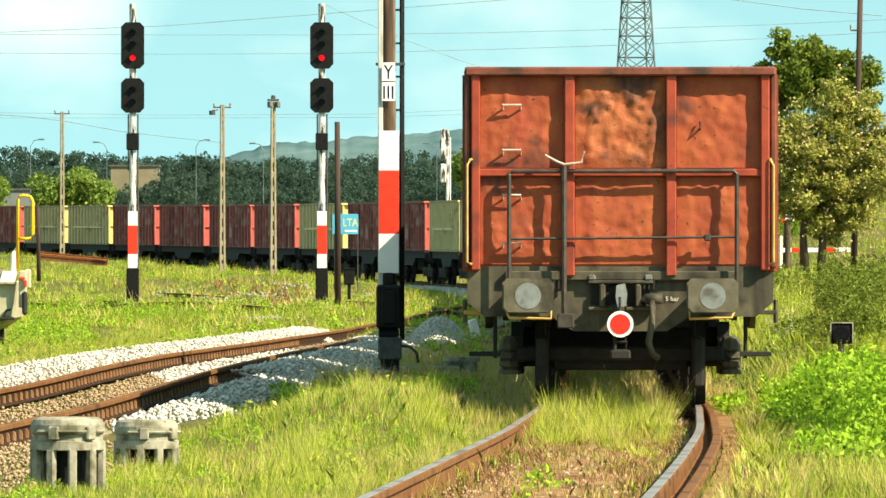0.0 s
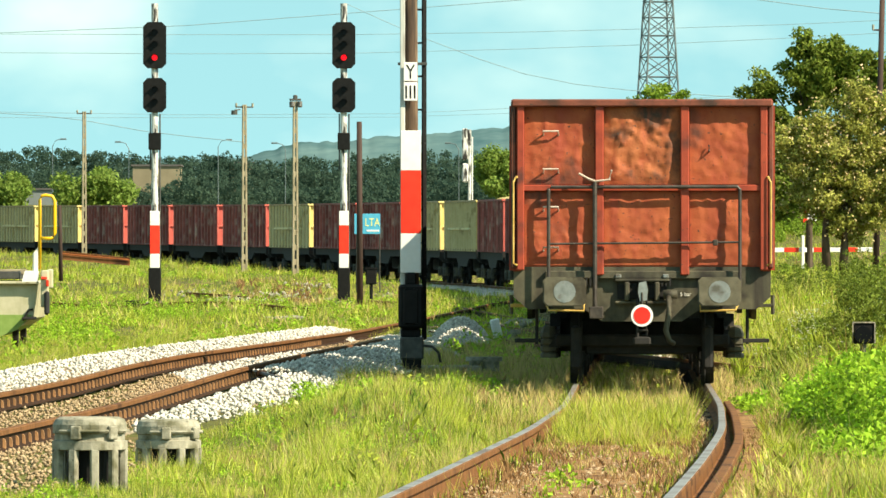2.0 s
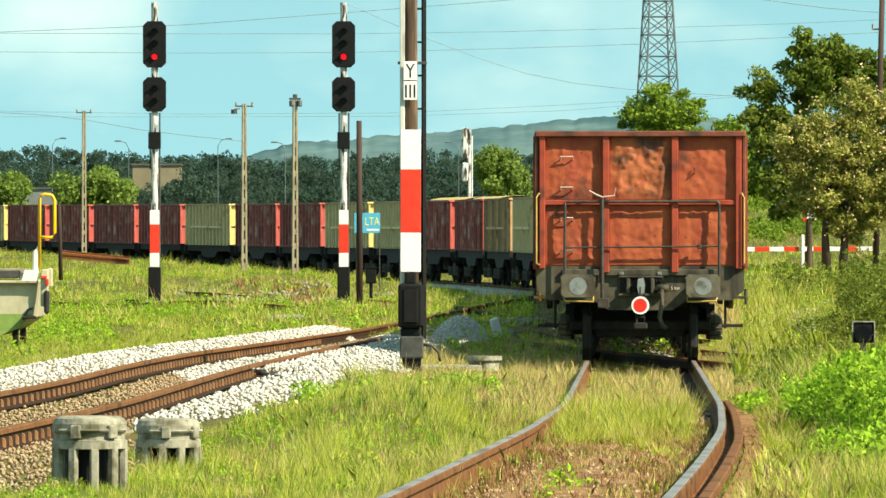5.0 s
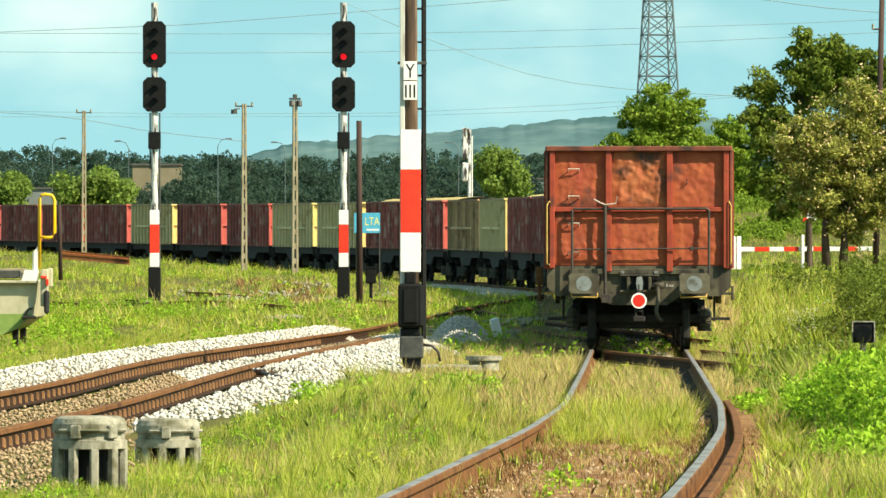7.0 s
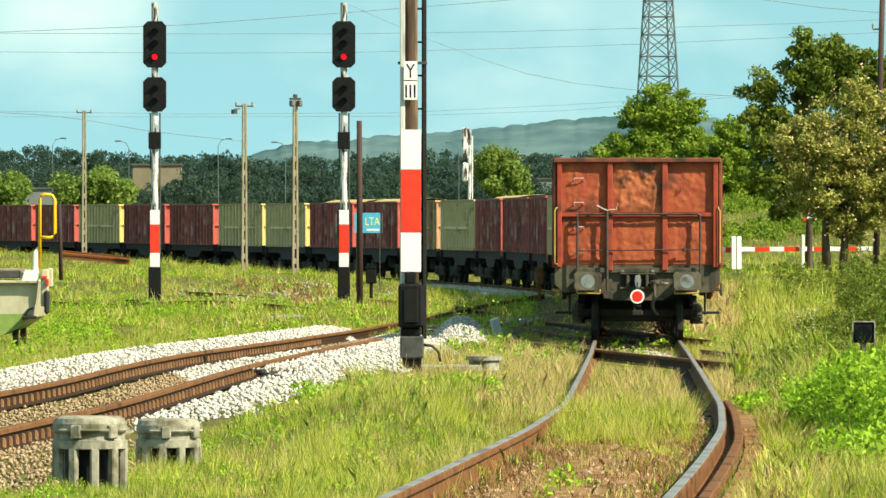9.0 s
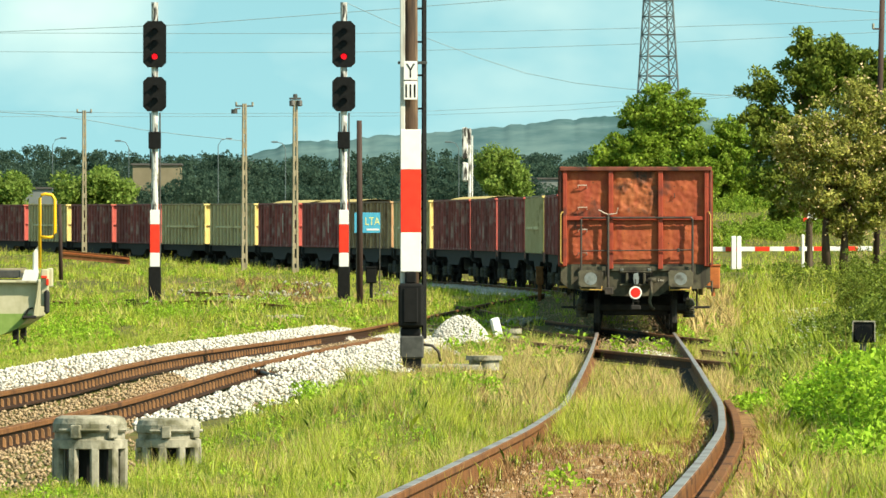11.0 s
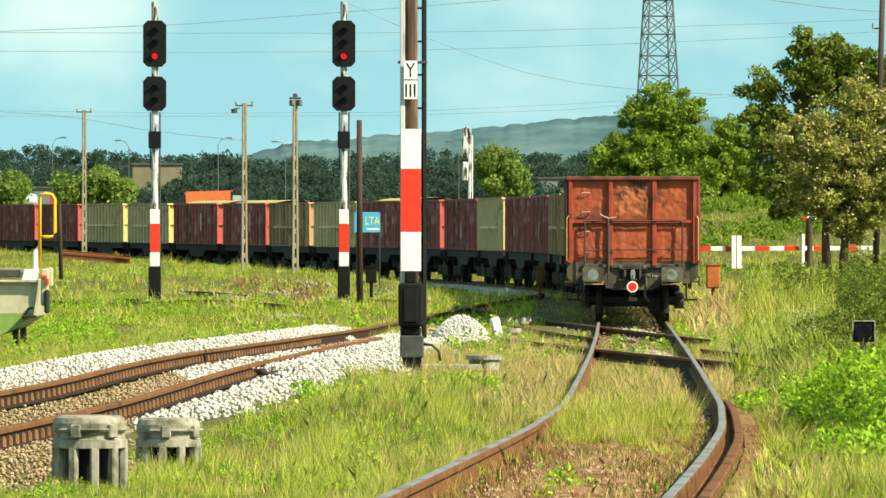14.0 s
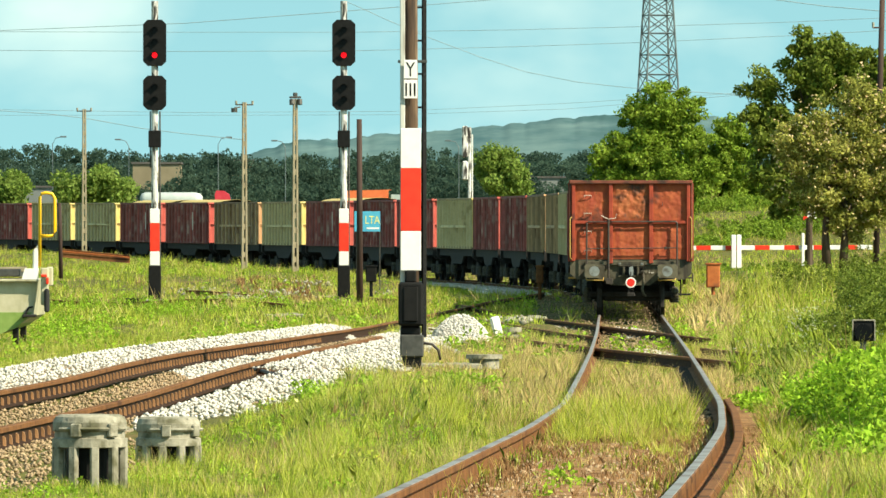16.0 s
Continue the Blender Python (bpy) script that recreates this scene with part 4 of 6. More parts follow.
def other_wagon(body, end_mat, label, ribs, mid, load, mark):
    w = thing("freight_wagon", pose(0, 0, 0), label, "freight wagon", "wagons of the train")
    wagon_chassis(w, False)
    # ribs and sunward ends get their light from brighter paint than the walls
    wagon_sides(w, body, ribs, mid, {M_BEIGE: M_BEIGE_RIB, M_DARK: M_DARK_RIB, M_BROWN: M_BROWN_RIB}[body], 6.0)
    for e in (-1, 1):
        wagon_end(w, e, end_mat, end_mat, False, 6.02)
    if load:
        m = Mesh()
        nx, ny = 8, 40
        vs = [(-1.36 + 2.72 * i / nx, -5.95 + 11.9 * j / ny, 3.05 + 0.32 * math.sin(math.pi * i / nx) ** 0.7 + 0.05 * noise.noise(Vector((i, j * 0.4, 2)))) for j in range(ny + 1) for i in range(nx + 1)]
        m.add(vs, [(j * (nx + 1) + i, j * (nx + 1) + i + 1, (j + 1) * (nx + 1) + i + 1, (j + 1) * (nx + 1) + i) for j in range(ny) for i in range(nx)])
        part("load", m, M_LOAD, w, "heaped pale sand load", True)
    if mark:
        for sx in (-1, 1):
            part("stencil_bar", Mesh().box((sx * 1.43, -1.5, 2.35), (0.012, 0.9, 0.85)), M_MARK, w, "faded white stencil bars")
    return w


def build_train():
    last = last_wagon()
    b = other_wagon(M_BEIGE, M_BEIGE_END, "faded beige open freight wagon with ribbed sides", 13, True, False, False)
    d = other_wagon(M_DARK, M_DARK_END, "dark maroon open freight wagon with ribbed sides", 14, False, False, False)
    e = other_wagon(M_DARK, M_DARK_END, "dark maroon wagon with white stencil and heaped load", 14, False, True, True)
    c = other_wagon(M_BROWN, M_BROWN_END, "brown weathered open freight wagon with ribbed sides", 12, True, False, False)
    proto = {"b": b, "d": d, "e": e, "c": c}
    order = "dcdbccddbddebceebbddbddddbbddbd"
    used, train = set(), [last]
    for k in order[:31]:
        if k not in used:
            used.add(k)
            train.append(proto[k])
        else:
            train.append(copy_thing(proto[k], pose(0, 0, 0)))
    return train


TRAIN = build_train()
S_END = float(np.interp(85.7, _d, _s))      # the last buffers at the start
SPEED = 8.19


def wagon_rows(k):
    rows = []
    for t in np.arange(0, 16.01, 0.5):
        s = S_END + SPEED * t + HALF + k * 2 * HALF
        a, b, c = on_line(s - 4.5), on_line(s + 4.5), on_line(s)
        m = (a + b) / 2
        d = b - a
        turn = Euler((math.atan2(d.z, math.hypot(d.x, d.y)), 0, -math.atan2(d.x, d.y)))
        rows.append((float(t), Matrix.LocRotScale((m.x, m.y, m.z), turn, None)))
    return rows


def motions():
    for k, w in enumerate(TRAIN):
        walk(w, wagon_rows(k))
    for ws in [o for w in TRAIN[:10] for o in w.children if o.name.startswith("wheelset")]:
        y = ws.location.y
        walk(ws, [(i / 15, pose(0, y, 0.455, -math.degrees(SPEED * (i / 15) / 0.455), 0, 0)) for i in range(241)])
    for v, rows in TRAFFIC:
        walk(v, rows)


# ---- signals and masts ----
def base_at(px, d, sink=0.05):
    p = spot(px, 445, d)
    return Vector((p.x, d, float(ground_z(p.x, d)) - sink))


def oct_box(m, cx, cz, w, h, c, y0, y1):
    a, b = w / 2, h / 2
    return m.prism([(cx - a + c, cz - b), (cx + a - c, cz - b), (cx + a, cz - b + c), (cx + a, cz + b - c), (cx + a - c, cz + b), (cx - a + c, cz + b), (cx - a, cz + b - c), (cx - a, cz - b + c)], "y", y0, y1)


def light_signal(px, d, base_row, label):
    """A mast with two black heads; heights are taken from the mast's own scale of d / F."""
    k = d / F
    b = spot(px, base_row, d)
    s = thing("light_signal", pose(b.x, b.y, b.z), label, "railway signal", "light signals of the yard")
    H = lambda row: (base_row - row) * k
    W = lambda n: n * k
    m = Mesh().tube([(0, 0, -0.2), (0, 0, H(5))], W(6.0), 12)
    mast = part("mast", m, M_WHITE_P, s, "white mast with peeling paint")
    for name, lo, hi, mat in (("white_band", 448, 473, M_WHITE), ("red_band", 398, 448, M_REDP), ("white_band", 372, 398, M_WHITE)):
        part(name, Mesh().box((0, -W(7.0), (H(lo) + H(hi)) / 2), (W(17), W(3.5), H(lo) - H(hi) - 0.004), ch=0.01), mat, s)
    part("base_sleeve", Mesh().box((0, 0, H(505)), (W(22), W(20), H(473) - H(537)), ch=0.03), M_BLACKP, s, "black square base sleeve")
    part("foot", Mesh().box((0, 0, 0.03), (W(30), W(30), 0.12), ch=0.02), M_CONC_G, s)
    part("ladder_pipe", Mesh().tube([(W(9), W(3), H(473)), (W(9), W(3), H(200))], W(1.6), 6).tube([(-W(8), W(3), H(300)), (-W(8), W(3), H(200))], W(1.4), 6), M_GREYM, s)
    part("cable_box", Mesh().box((0, -W(3), H(249)), (W(22), W(14), W(30)), ch=0.02), M_BLACKP, s, "small black cable box")
    for top, bot, lamps, lit in ((38, 120, (57, 78, 101), 101), (137, 198, (158, 180), None)):
        hm = Mesh()
        oct_box(hm, 0, (H(top) + H(bot)) / 2, W(41), H(top) - H(bot), W(8), -W(10), -W(6))
        head = part("signal_head", hm, M_BLACKP, s, "black signal head with hooded lamps")
        part("lamp_case", Mesh().box((0, W(2), (H(top) + H(bot)) / 2), (W(30), W(14), (H(top) - H(bot)) * 0.86), ch=0.03), M_BLACKP, head)
        for row in lamps:
            on = row == lit
            part("lamp", Mesh().tube([(0, -W(10.5), H(row)), (0, -W(12), H(row))], W(5.0), 16), M_LAMP if on else M_LENS, head, "glowing red lamp" if on else "dark unlit lamp")
            hd = Mesh()
            n = 12
            vs = []
            for q, (y0, r) in enumerate(((-W(10), W(7)), (-W(19), W(7)), (-W(19), W(6.2)), (-W(10), W(6.2)))):
                vs += [(r * math.cos(math.pi * (0.02 + 0.96 * i / n)), y0, H(row) + r * math.sin(math.pi * (0.02 + 0.96 * i / n))) for i in range(n + 1)]
            fs = [(q * (n + 1) + i, q * (n + 1) + i + 1, ((q + 1) % 4) * (n + 1) + i + 1, ((q + 1) % 4) * (n + 1) + i) for q in range(4) for i in range(n)]
            hd.add(vs, fs)
            part("lamp_hood", hd, M_BLACKP, head)
    return s


light_signal(274, 270, 538, "tall light signal on a white red-banded mast, red lamp lit")
light_signal(608.5, 268, 537, "tall light signal beside a dark pole, red lamp lit")


def word(text, size, mat, parent, m, squeeze=1.0):
    c = bpy.data.curves.new("lettering", "FONT")
    c.body, c.size, c.extrude, c.align_x = text, size, 0.001, "CENTER"
    ob = new("lettering", c)
    c.materials.append(mat)
    ob.parent = parent
    ob.matrix_basis = m @ Matrix.Diagonal((squeeze, 1, 1, 1))
    return ob


def wooden_mast():
    d = 120.0
    k = d / F
    b = spot(726, 657, d)
    s = thing("signal_mast", pose(b.x, b.y, b.z), "wooden mast with red and white boards, black boxes and a ladder", "signal mast")
    H = lambda row: (657 - row) * k
    W = lambda px: (px - 726) * k
    part("pole", Mesh().tube([(W(729), 0, -0.3), (W(728), 0, H(300)), (W(727.5), 0, H(-260))], 0.105, 14, 0.08), M_WOODPOLE, s, "brown weathered wooden pole", True)
    part("steel_channel", Mesh().box((W(712.5), -0.04, H(190)), (0.066, 0.12, H(-240) - H(600)), ch=0.008), M_CHANNEL, s, "pale steel channel along the pole")
    for name, lo, hi, mat in (("white_board", 412, 482, M_WHITE), ("red_board", 301, 412, M_REDP), ("white_board", 230, 301, M_WHITE)):
        bd = part(name, Mesh().box((W(727), -0.16, (H(lo) + H(hi)) / 2), (36 * k, 0.025, H(lo) - H(hi) - 0.003), ch=0.006), mat, s)
        for px in (713, 741):
            for row in ((lo - 6,) if lo > 450 else (hi + 17,) if hi < 250 else ()):
                part("bolt", Mesh().tube([(W(px), -0.172, H(row)), (W(px), -0.18, H(row))], 0.013, 8), M_BLACKP, bd)
    for rows, text, size, sq in (((143, 109), "Y", 0.27, 0.75), ((178, 144), "III", 0.25, 0.9)):
        pl = part("letter_plate", Mesh().box((W(726.5), -0.15, (H(rows[0]) + H(rows[1])) / 2), (24 * k, 0.012, 33 * k), ch=0.004), M_WHITE, s, "white enamel plate with black letters")
        word(text, size, M_BLACKP, pl, pose(W(726.5), -0.158, H(rows[0]) + 0.035, 90, 0, 0), sq)
    lad = Mesh()
    for px in (749, 752):
        lad.tube([(W(px), -0.02 if px == 749 else 0.28, H(600)), (W(px), -0.02 if px == 749 else 0.28, H(-260))], 0.024, 6)
    for row in range(-220, 600, 59):
        lad.tube([(W(749), -0.02, H(row)), (W(752), 0.28, H(row))], 0.012, 5)
        lad.tube([(W(737), 0.0, H(row)), (W(750), -0.01, H(row))], 0.014, 5)
    part("ladder", lad, M_BLACKP, s, "narrow dark steel ladder seen edge on")
    part("cross_arm", Mesh().box((W(730), -0.06, H(112)), (52 * k, 0.05, 5 * k), ch=0.005), M_GREYM, s)
    bx = part("junction_box", Mesh().box((W(727), -0.14, H(541)), (44 * k, 0.26, 78 * k), ch=0.03), M_BLACKP, s, "black junction box with ribbed door")
    part("box_door", Mesh().box((W(727), -0.28, H(541)), (26 * k, 0.03, 62 * k), ch=0.015), M_BLACKP, bx)
    part("box_neck", Mesh().box((W(727), -0.1, H(492)), (20 * k, 0.2, 22 * k), ch=0.02), M_BLACKP, s)
    lb = part("relay_box", Mesh().box((W(729), -0.12, H(615)), (42 * k, 0.3, 40 * k), ch=0.02), M_GREYM, s, "grey lower relay box")
    part("box_foot", Mesh().box((W(729), -0.08, H(643)), (34 * k, 0.3, 34 * k), ch=0.02), M_BLACKP, s)
    part("box_leg", Mesh().box((W(727), -0.05, H(588)), (36 * k, 0.2, 16 * k), ch=0.02), M_BLACKP, s)
    part("cable", Mesh().tube([(W(748), -0.2, H(610)), (W(765), -0.22, H(612)), (W(776), -0.2, H(622)), (W(780), -0.2, H(640))], 0.02, 7), M_PIPE, s, "", True)
    return s


wooden_mast()


def pit(px, d, w, h, seed, label):
    """Concrete cable pit: slatted ring of uprights under a flat lid."""
    b = base_at(px, d, 0.02)
    s = thing("cable_pit", pose(b.x, b.y, b.z, 0, 0, seed * 17), label, "cable pit", "concrete pits by the track")
    r = w / 2
    lid = Mesh()
    n = 28
    prof = [(0.0, h), (r * 0.80, h), (r * 0.93, h - 0.015), (r, h - 0.05), (r, h - 0.105), (r * 0.95, h - 0.11), (r * 0.95, h - 0.15), (r * 1.02, h - 0.155), (r * 1.02, h - 0.21), (r * 0.9, h - 0.215)]
    vs = [(q * math.cos(6.28318 * i / n), q * math.sin(6.28318 * i / n), z) for q, z in prof for i in range(n)]
    lid.add(vs, [(j * n + i, j * n + (i + 1) % n, (j + 1) * n + (i + 1) % n, (j + 1) * n + i) for j in range(len(prof) - 1) for i in range(n)])
    part("lid", lid, M_CONC_G, s, "weathered grey concrete lid")
    for i in range(10):
        a = 6.28318 * (i + 0.3) / 10
        part("upright", Mesh().box((r * 0.92 * math.cos(a), r * 0.92 * math.sin(a), (h - 0.21) / 2), (0.05, 0.055, h - 0.2), pose(0, 0, 0, 0, 0, math.degrees(a)), ch=0.008), M_CONC_G, s)
    # added black tube makes the gaps between the uprights read as shaded
    part("gap_shade", Mesh().tube([(0, 0, 0), (0, 0, h - 0.2)], r * 0.62, 16), M_BLACKP, s)
    for a in (-1.2, 0.4, -2.2):
        part("clamp", Mesh().box((r * 1.03 * math.cos(a), r * 1.03 * math.sin(a), h - 0.10), (0.04, 0.07, 0.09), pose(0, 0, 0, 0, 0, math.degrees(a)), ch=0.008).tube(
            [(r * 1.05 * math.cos(a + 0.1 * q), r * 1.05 * math.sin(a + 0.1 * q), h - 0.09) for q in range(-5, 6)], 0.012, 5), M_CONC_G, s, "rusty lid clamp")
    return s


pit(159, 58.5, 0.48, 0.49, 1, "round weathered concrete cable pit with slatted sides")
pit(298, 66, 0.47, 0.40, 2, "lower round concrete cable pit sunk in the grass")


def flat_pit(px, d):
    b = base_at(px, d, 0)
    s = thing("manhole", pose(b.x, b.y, b.z), "low concrete slab and round manhole lid in dry grass", "manhole")
    part("slab", Mesh().box((-0.35, 0.2, 0.03), (1.1, 1.2, 0.10), pose(0, 0, 0, 0, 0, 8), ch=0.02), M_CONC_G, s)
    part("ring", Mesh().tube([(0.3, 0, 0), (0.3, 0, 0.14)], 0.21, 18), M_CONC_G, s)
    part("lid", Mesh().tube([(0.3, 0, 0.14), (0.3, 0, 0.20)], 0.25, 20), M_CONC_G, s)


flat_pit(818, 124)


# ---- poles ----
def lattice_pole(px, d, top, base, label, lamps, cap=False):
    k = d / F
    b = spot(px, base, d)
    s = thing("concrete_pole", pose(b.x, b.y, b.z, 0, 0, 12), label, "lighting pole", "poles of the yard")
    h = (base - top) * k
    m = Mesh()
    for sx in (-1, 1):
        m.prism([(sx * 0.085 - 0.04, -0.3), (sx * 0.085 + 0.04, -0.3), (sx * 0.05 + 0.03, h), (sx * 0.05 - 0.03, h)], "y", -0.09, 0.09)
    for i in range(12):
        z = h * i / 12
        m.box((0, 0, z), (0.17 - 0.07 * i / 12, 0.14, 0.22 + (0.35 if i == 0 else 0)))
    part("shaft", m, M_CONC, s, "slotted concrete shaft")
    if lamps:
        part("cross_arm", Mesh().box((0, 0, h - 0.10), (0.75, 0.06, 0.06), ch=0.01), M_GREYM, s)
        for x in (-0.34, 0.34):
            part("insulator", Mesh().tube([(x, 0, h - 0.08), (x, 0, h + 0.06)], 0.045, 8), M_CONC_G, s)
    if lamps == 2:
        part("lamp", Mesh().tube([(-0.18, 0, h - 0.2), (-0.4, -0.1, h - 0.22), (-0.5, -0.1, h - 0.32)], 0.03, 6).tube([(-0.44, -0.1, h - 0.24), (-0.44, -0.1, h - 0.42)], 0.13, 10), M_GREYM, s, "grey hooded lamp")
    if cap:
        c = Mesh().box((0, 0, h + 0.06), (0.42, 0.26, 0.08), ch=0.02).box((0, 0, h + 0.16), (0.16, 0.16, 0.16), ch=0.03)
        for x in (-0.15, 0.15):
            c.tube([(x, -0.1, h - 0.02), (x, -0.14, h - 0.22)], 0.10, 10)
        part("lamp_head", c, M_GREYM, s, "dark floodlight head")


lattice_pole(149, 440, 196, 455, "slim slotted concrete pole with a cross arm", 1)
lattice_pole(432.5, 372, 184, 478, "slotted concrete pole with a cross arm and hooded lamp", 2)
lattice_pole(522.5, 345, 178, 488, "slotted concrete pole with a floodlight head", 0, True)


def plain_pole(px, d, top, base, r, mat, label, lean=0.0, arm=False, name="wooden_pole"):
    k = d / F
    b = spot(px, base, d)
    h = (base - top) * k
    s = thing(name, pose(b.x, b.y, b.z), label, "pole")
    part("shaft", Mesh().tube([(0, 0, -0.3), (lean * 0.5, 0, h * 0.5), (lean, 0, h)], r, 10, r * 0.8), mat, s, "", True)
    if arm:
        for z, w in ((h * 0.89, 0.5), (h * 0.76, 0.35)):
            part("cross_arm", Mesh().box((lean * z / h - w * 0.45, -0.08, z), (w, 0.06, 0.06), ch=0.01), mat, s)
            part("insulator", Mesh().tube([(lean * z / h - w * 0.9, -0.08, z), (lean * z / h - w * 0.9, -0.08, z + 0.2)], 0.05, 6), M_CONC_G, s)
    return s


plain_pole(637, 262, 214, 532, 0.10, M_WOODDARK, "dark tarred wooden pole standing beside a signal", -0.02)
plain_pole(1550, 335, -80, 470, 0.125, M_WOODDARK, "tall dark utility pole behind the trees", 0.28, True, "utility_pole")
plain_pole(108, 300, 362, 480, 0.075, M_WOODDARK, "short dark post by rusty rails", -0.05)


def side_signal():
    d = 425.0
    k = d / F
    b = spot(831, 488, d)
    s = thing("signal_post", pose(b.x, b.y, b.z), "white signal post seen from its back beside the line", "railway signal")
    h = (488 - 228) * k
    part("mast", Mesh().tube([(0, 0, -0.2), (0, 0, h)], 0.085, 10), M_WHITE_P, s)
    for z0, z1, x in ((226, 282, -8), (288, 322, -8)):
        part("signal_head", Mesh().box((x * k, 0, (488 - (z0 + z1) / 2) * k), (11 * k, 0.3, (z1 - z0) * k), ch=0.06), M_WHITE_P, s, "white-backed signal head")
    part("ladder", Mesh().box((5 * k, 0.1, h * 0.55), (2.0 * k, 0.05, h * 0.80), ch=0.01), M_WHITE, s)
    part("base_sleeve", Mesh().box((0, 0, 0.35), (0.3, 0.3, 0.9), ch=0.03), M_CONC_G, s)


side_signal()


def blue_sign():
    d = 285.0
    k = d / F
    b = spot(660, 505, d)
    s = thing("station_sign", pose(b.x, b.y, b.z), "light blue board with yellow lettering on thin posts", "sign")
    part("board", Mesh().box((-10 * k, 0, (505 - 395) * k), (46 * k, 0.03, 36 * k), ch=0.006), M_BLUE, s)
    for px in (-29, 12):
        part("post", Mesh().tube([(px * k, 0.04, -0.2), (px * k, 0.04, (505 - 380) * k)], 0.02, 6), M_GREYM, s)
    word("LTA", 0.36, M_SIGNY, s, pose(-1 * k, -0.02, (505 - 399) * k, 90, 0, 0), 0.75)
    part("text_bar", Mesh().box((0, -0.018, (505 - 407) * k), (22 * k, 0.004, 3 * k)), M_WHITE, s)


blue_sign()


def relay_post(px, d, top, base, w, mat, label, name, cat, low=0.33):
    k = d / F
    b = spot(px, base, d)
    h = (base - top) * k
    s = thing(name, pose(b.x, b.y, b.z), label, cat)
    part("box", Mesh().box((0, 0, h * (1 + low) / 2), (w * k, w * k * 0.7, h * (1 - low)), ch=0.03), mat, s)
    part("roof", Mesh().box((0, 0, h * 1.0), (w * k * 1.15, w * k * 0.85, 0.05), ch=0.01), mat, s)
    part("post", Mesh().tube([(0, 0, -0.2), (0, 0, h * 0.35)], 0.05, 8), mat, s)


relay_post(657, 266, 474, 516, 19, M_BLACKP, "small black relay box on a post", "relay_box", "relay box")
relay_post(1262, 250, 470, 512, 24, M_ORANGE, "small rusty orange relay box in dry grass", "relay_box", "relay box", 0.0)
relay_post(236, 262, 532, 548, 24, M_BLACKP, "low black point motor box in grass", "point_box", "point machine")
relay_post(955, 240, 474, 520, 13, M_RAIL, "rusty lever stand beside the points", "point_lever", "point machine")


def dwarf_signal():
    d = 108.0
    k = d / F
    b = base_at(1528, d)
    c = spot(1528, 588, d)
    s = thing("dwarf_signal", pose(b.x, b.y, b.z), "small black shunting signal standing in weeds", "railway signal")
    z = c.z - b.z
    part("case", Mesh().box((0, 0, z), (39 * k, 0.16, 38 * k), ch=0.02), M_BLACKP, s)
    bz = Mesh()
    for cx, cz, sx, sz in ((0, 18.5, 40, 2.5), (19.5, 0, 2, 36), (-19.5, 0, 2, 36)):
        bz.box((cx * k, -0.085, z + cz * k), (sx * k, 0.03, sz * k), ch=0.003)
    part("bezel", bz, M_CONC_G, s, "worn grey rim of the lamp case")
    part("lamp_hood", Mesh().tube([(-0.01, -0.08, z - 0.02), (-0.01, -0.16, z - 0.02)], 15 * k, 18), M_LENS, s)
    part("post", Mesh().tube([(0, 0, 0), (0, 0, z)], 0.04, 8), M_GREYM, s)


dwarf_signal()


def barrier():
    d = 320.0
    k = d / F
    b = spot(1303, 478, d)
    s = thing("crossing_barrier", pose(b.x, b.y, b.z), "red and white level crossing barrier lowered between white posts", "barrier")
    Z = lambda row: (478 - row) * k
    for px, t in ((1303, 421), (1421, 418)):
        x = (px - 1303) * k
        for q in ((-5, 5) if px < 1400 else (0,)):
            part("post", Mesh().box((x + q * k, 0.06 * q / 5, Z(t + 27)), ((8 if px < 1400 else 5) * k, 0.14, 54 * k + 0.1), ch=0.02), M_WHITE, s, "white painted barrier post")
    n = 14
    for i in range(n):
        x0 = 1180 + i * 26
        part("boom_red" if i % 2 == 0 else "boom_white", Mesh().box(((x0 + 13 - 1303) * k, 0.12, Z(442 - i * 0.1)), (26 * k - 0.003, 0.09, 8 * k), ch=0.01), M_REDP if i % 2 == 0 else M_WHITE, s)
    return s


barrier()


def crossing_sign():
    d = 305.0
    b = spot(1433, 462, d)
    s = thing("crossing_sign", pose(b.x, b.y, b.z), "dark post carrying a red and white crossing sign", "sign")
    k = d / F
    part("post", Mesh().tube([(0, 0, -0.2), (0, 0, 85 * k)], 0.10, 10), M_BARK, s)
    for a in (-35, 35):
        part("cross_arm", Mesh().box((0, -0.12, 80 * k), (26 * k, 0.02, 5 * k), pose(0, 0, 0, 0, a, 0)), M_WHITE, s, "white cross arm")
        part("red_tip", Mesh().box((-11 * k * math.cos(radians(a)), -0.135, 80 * k + 11 * k * math.sin(radians(a)) * 1), (9 * k, 0.02, 5 * k), pose(0, 0, 0, 0, a, 0)), M_REDP, s, "red arm tip")


crossing_sign()


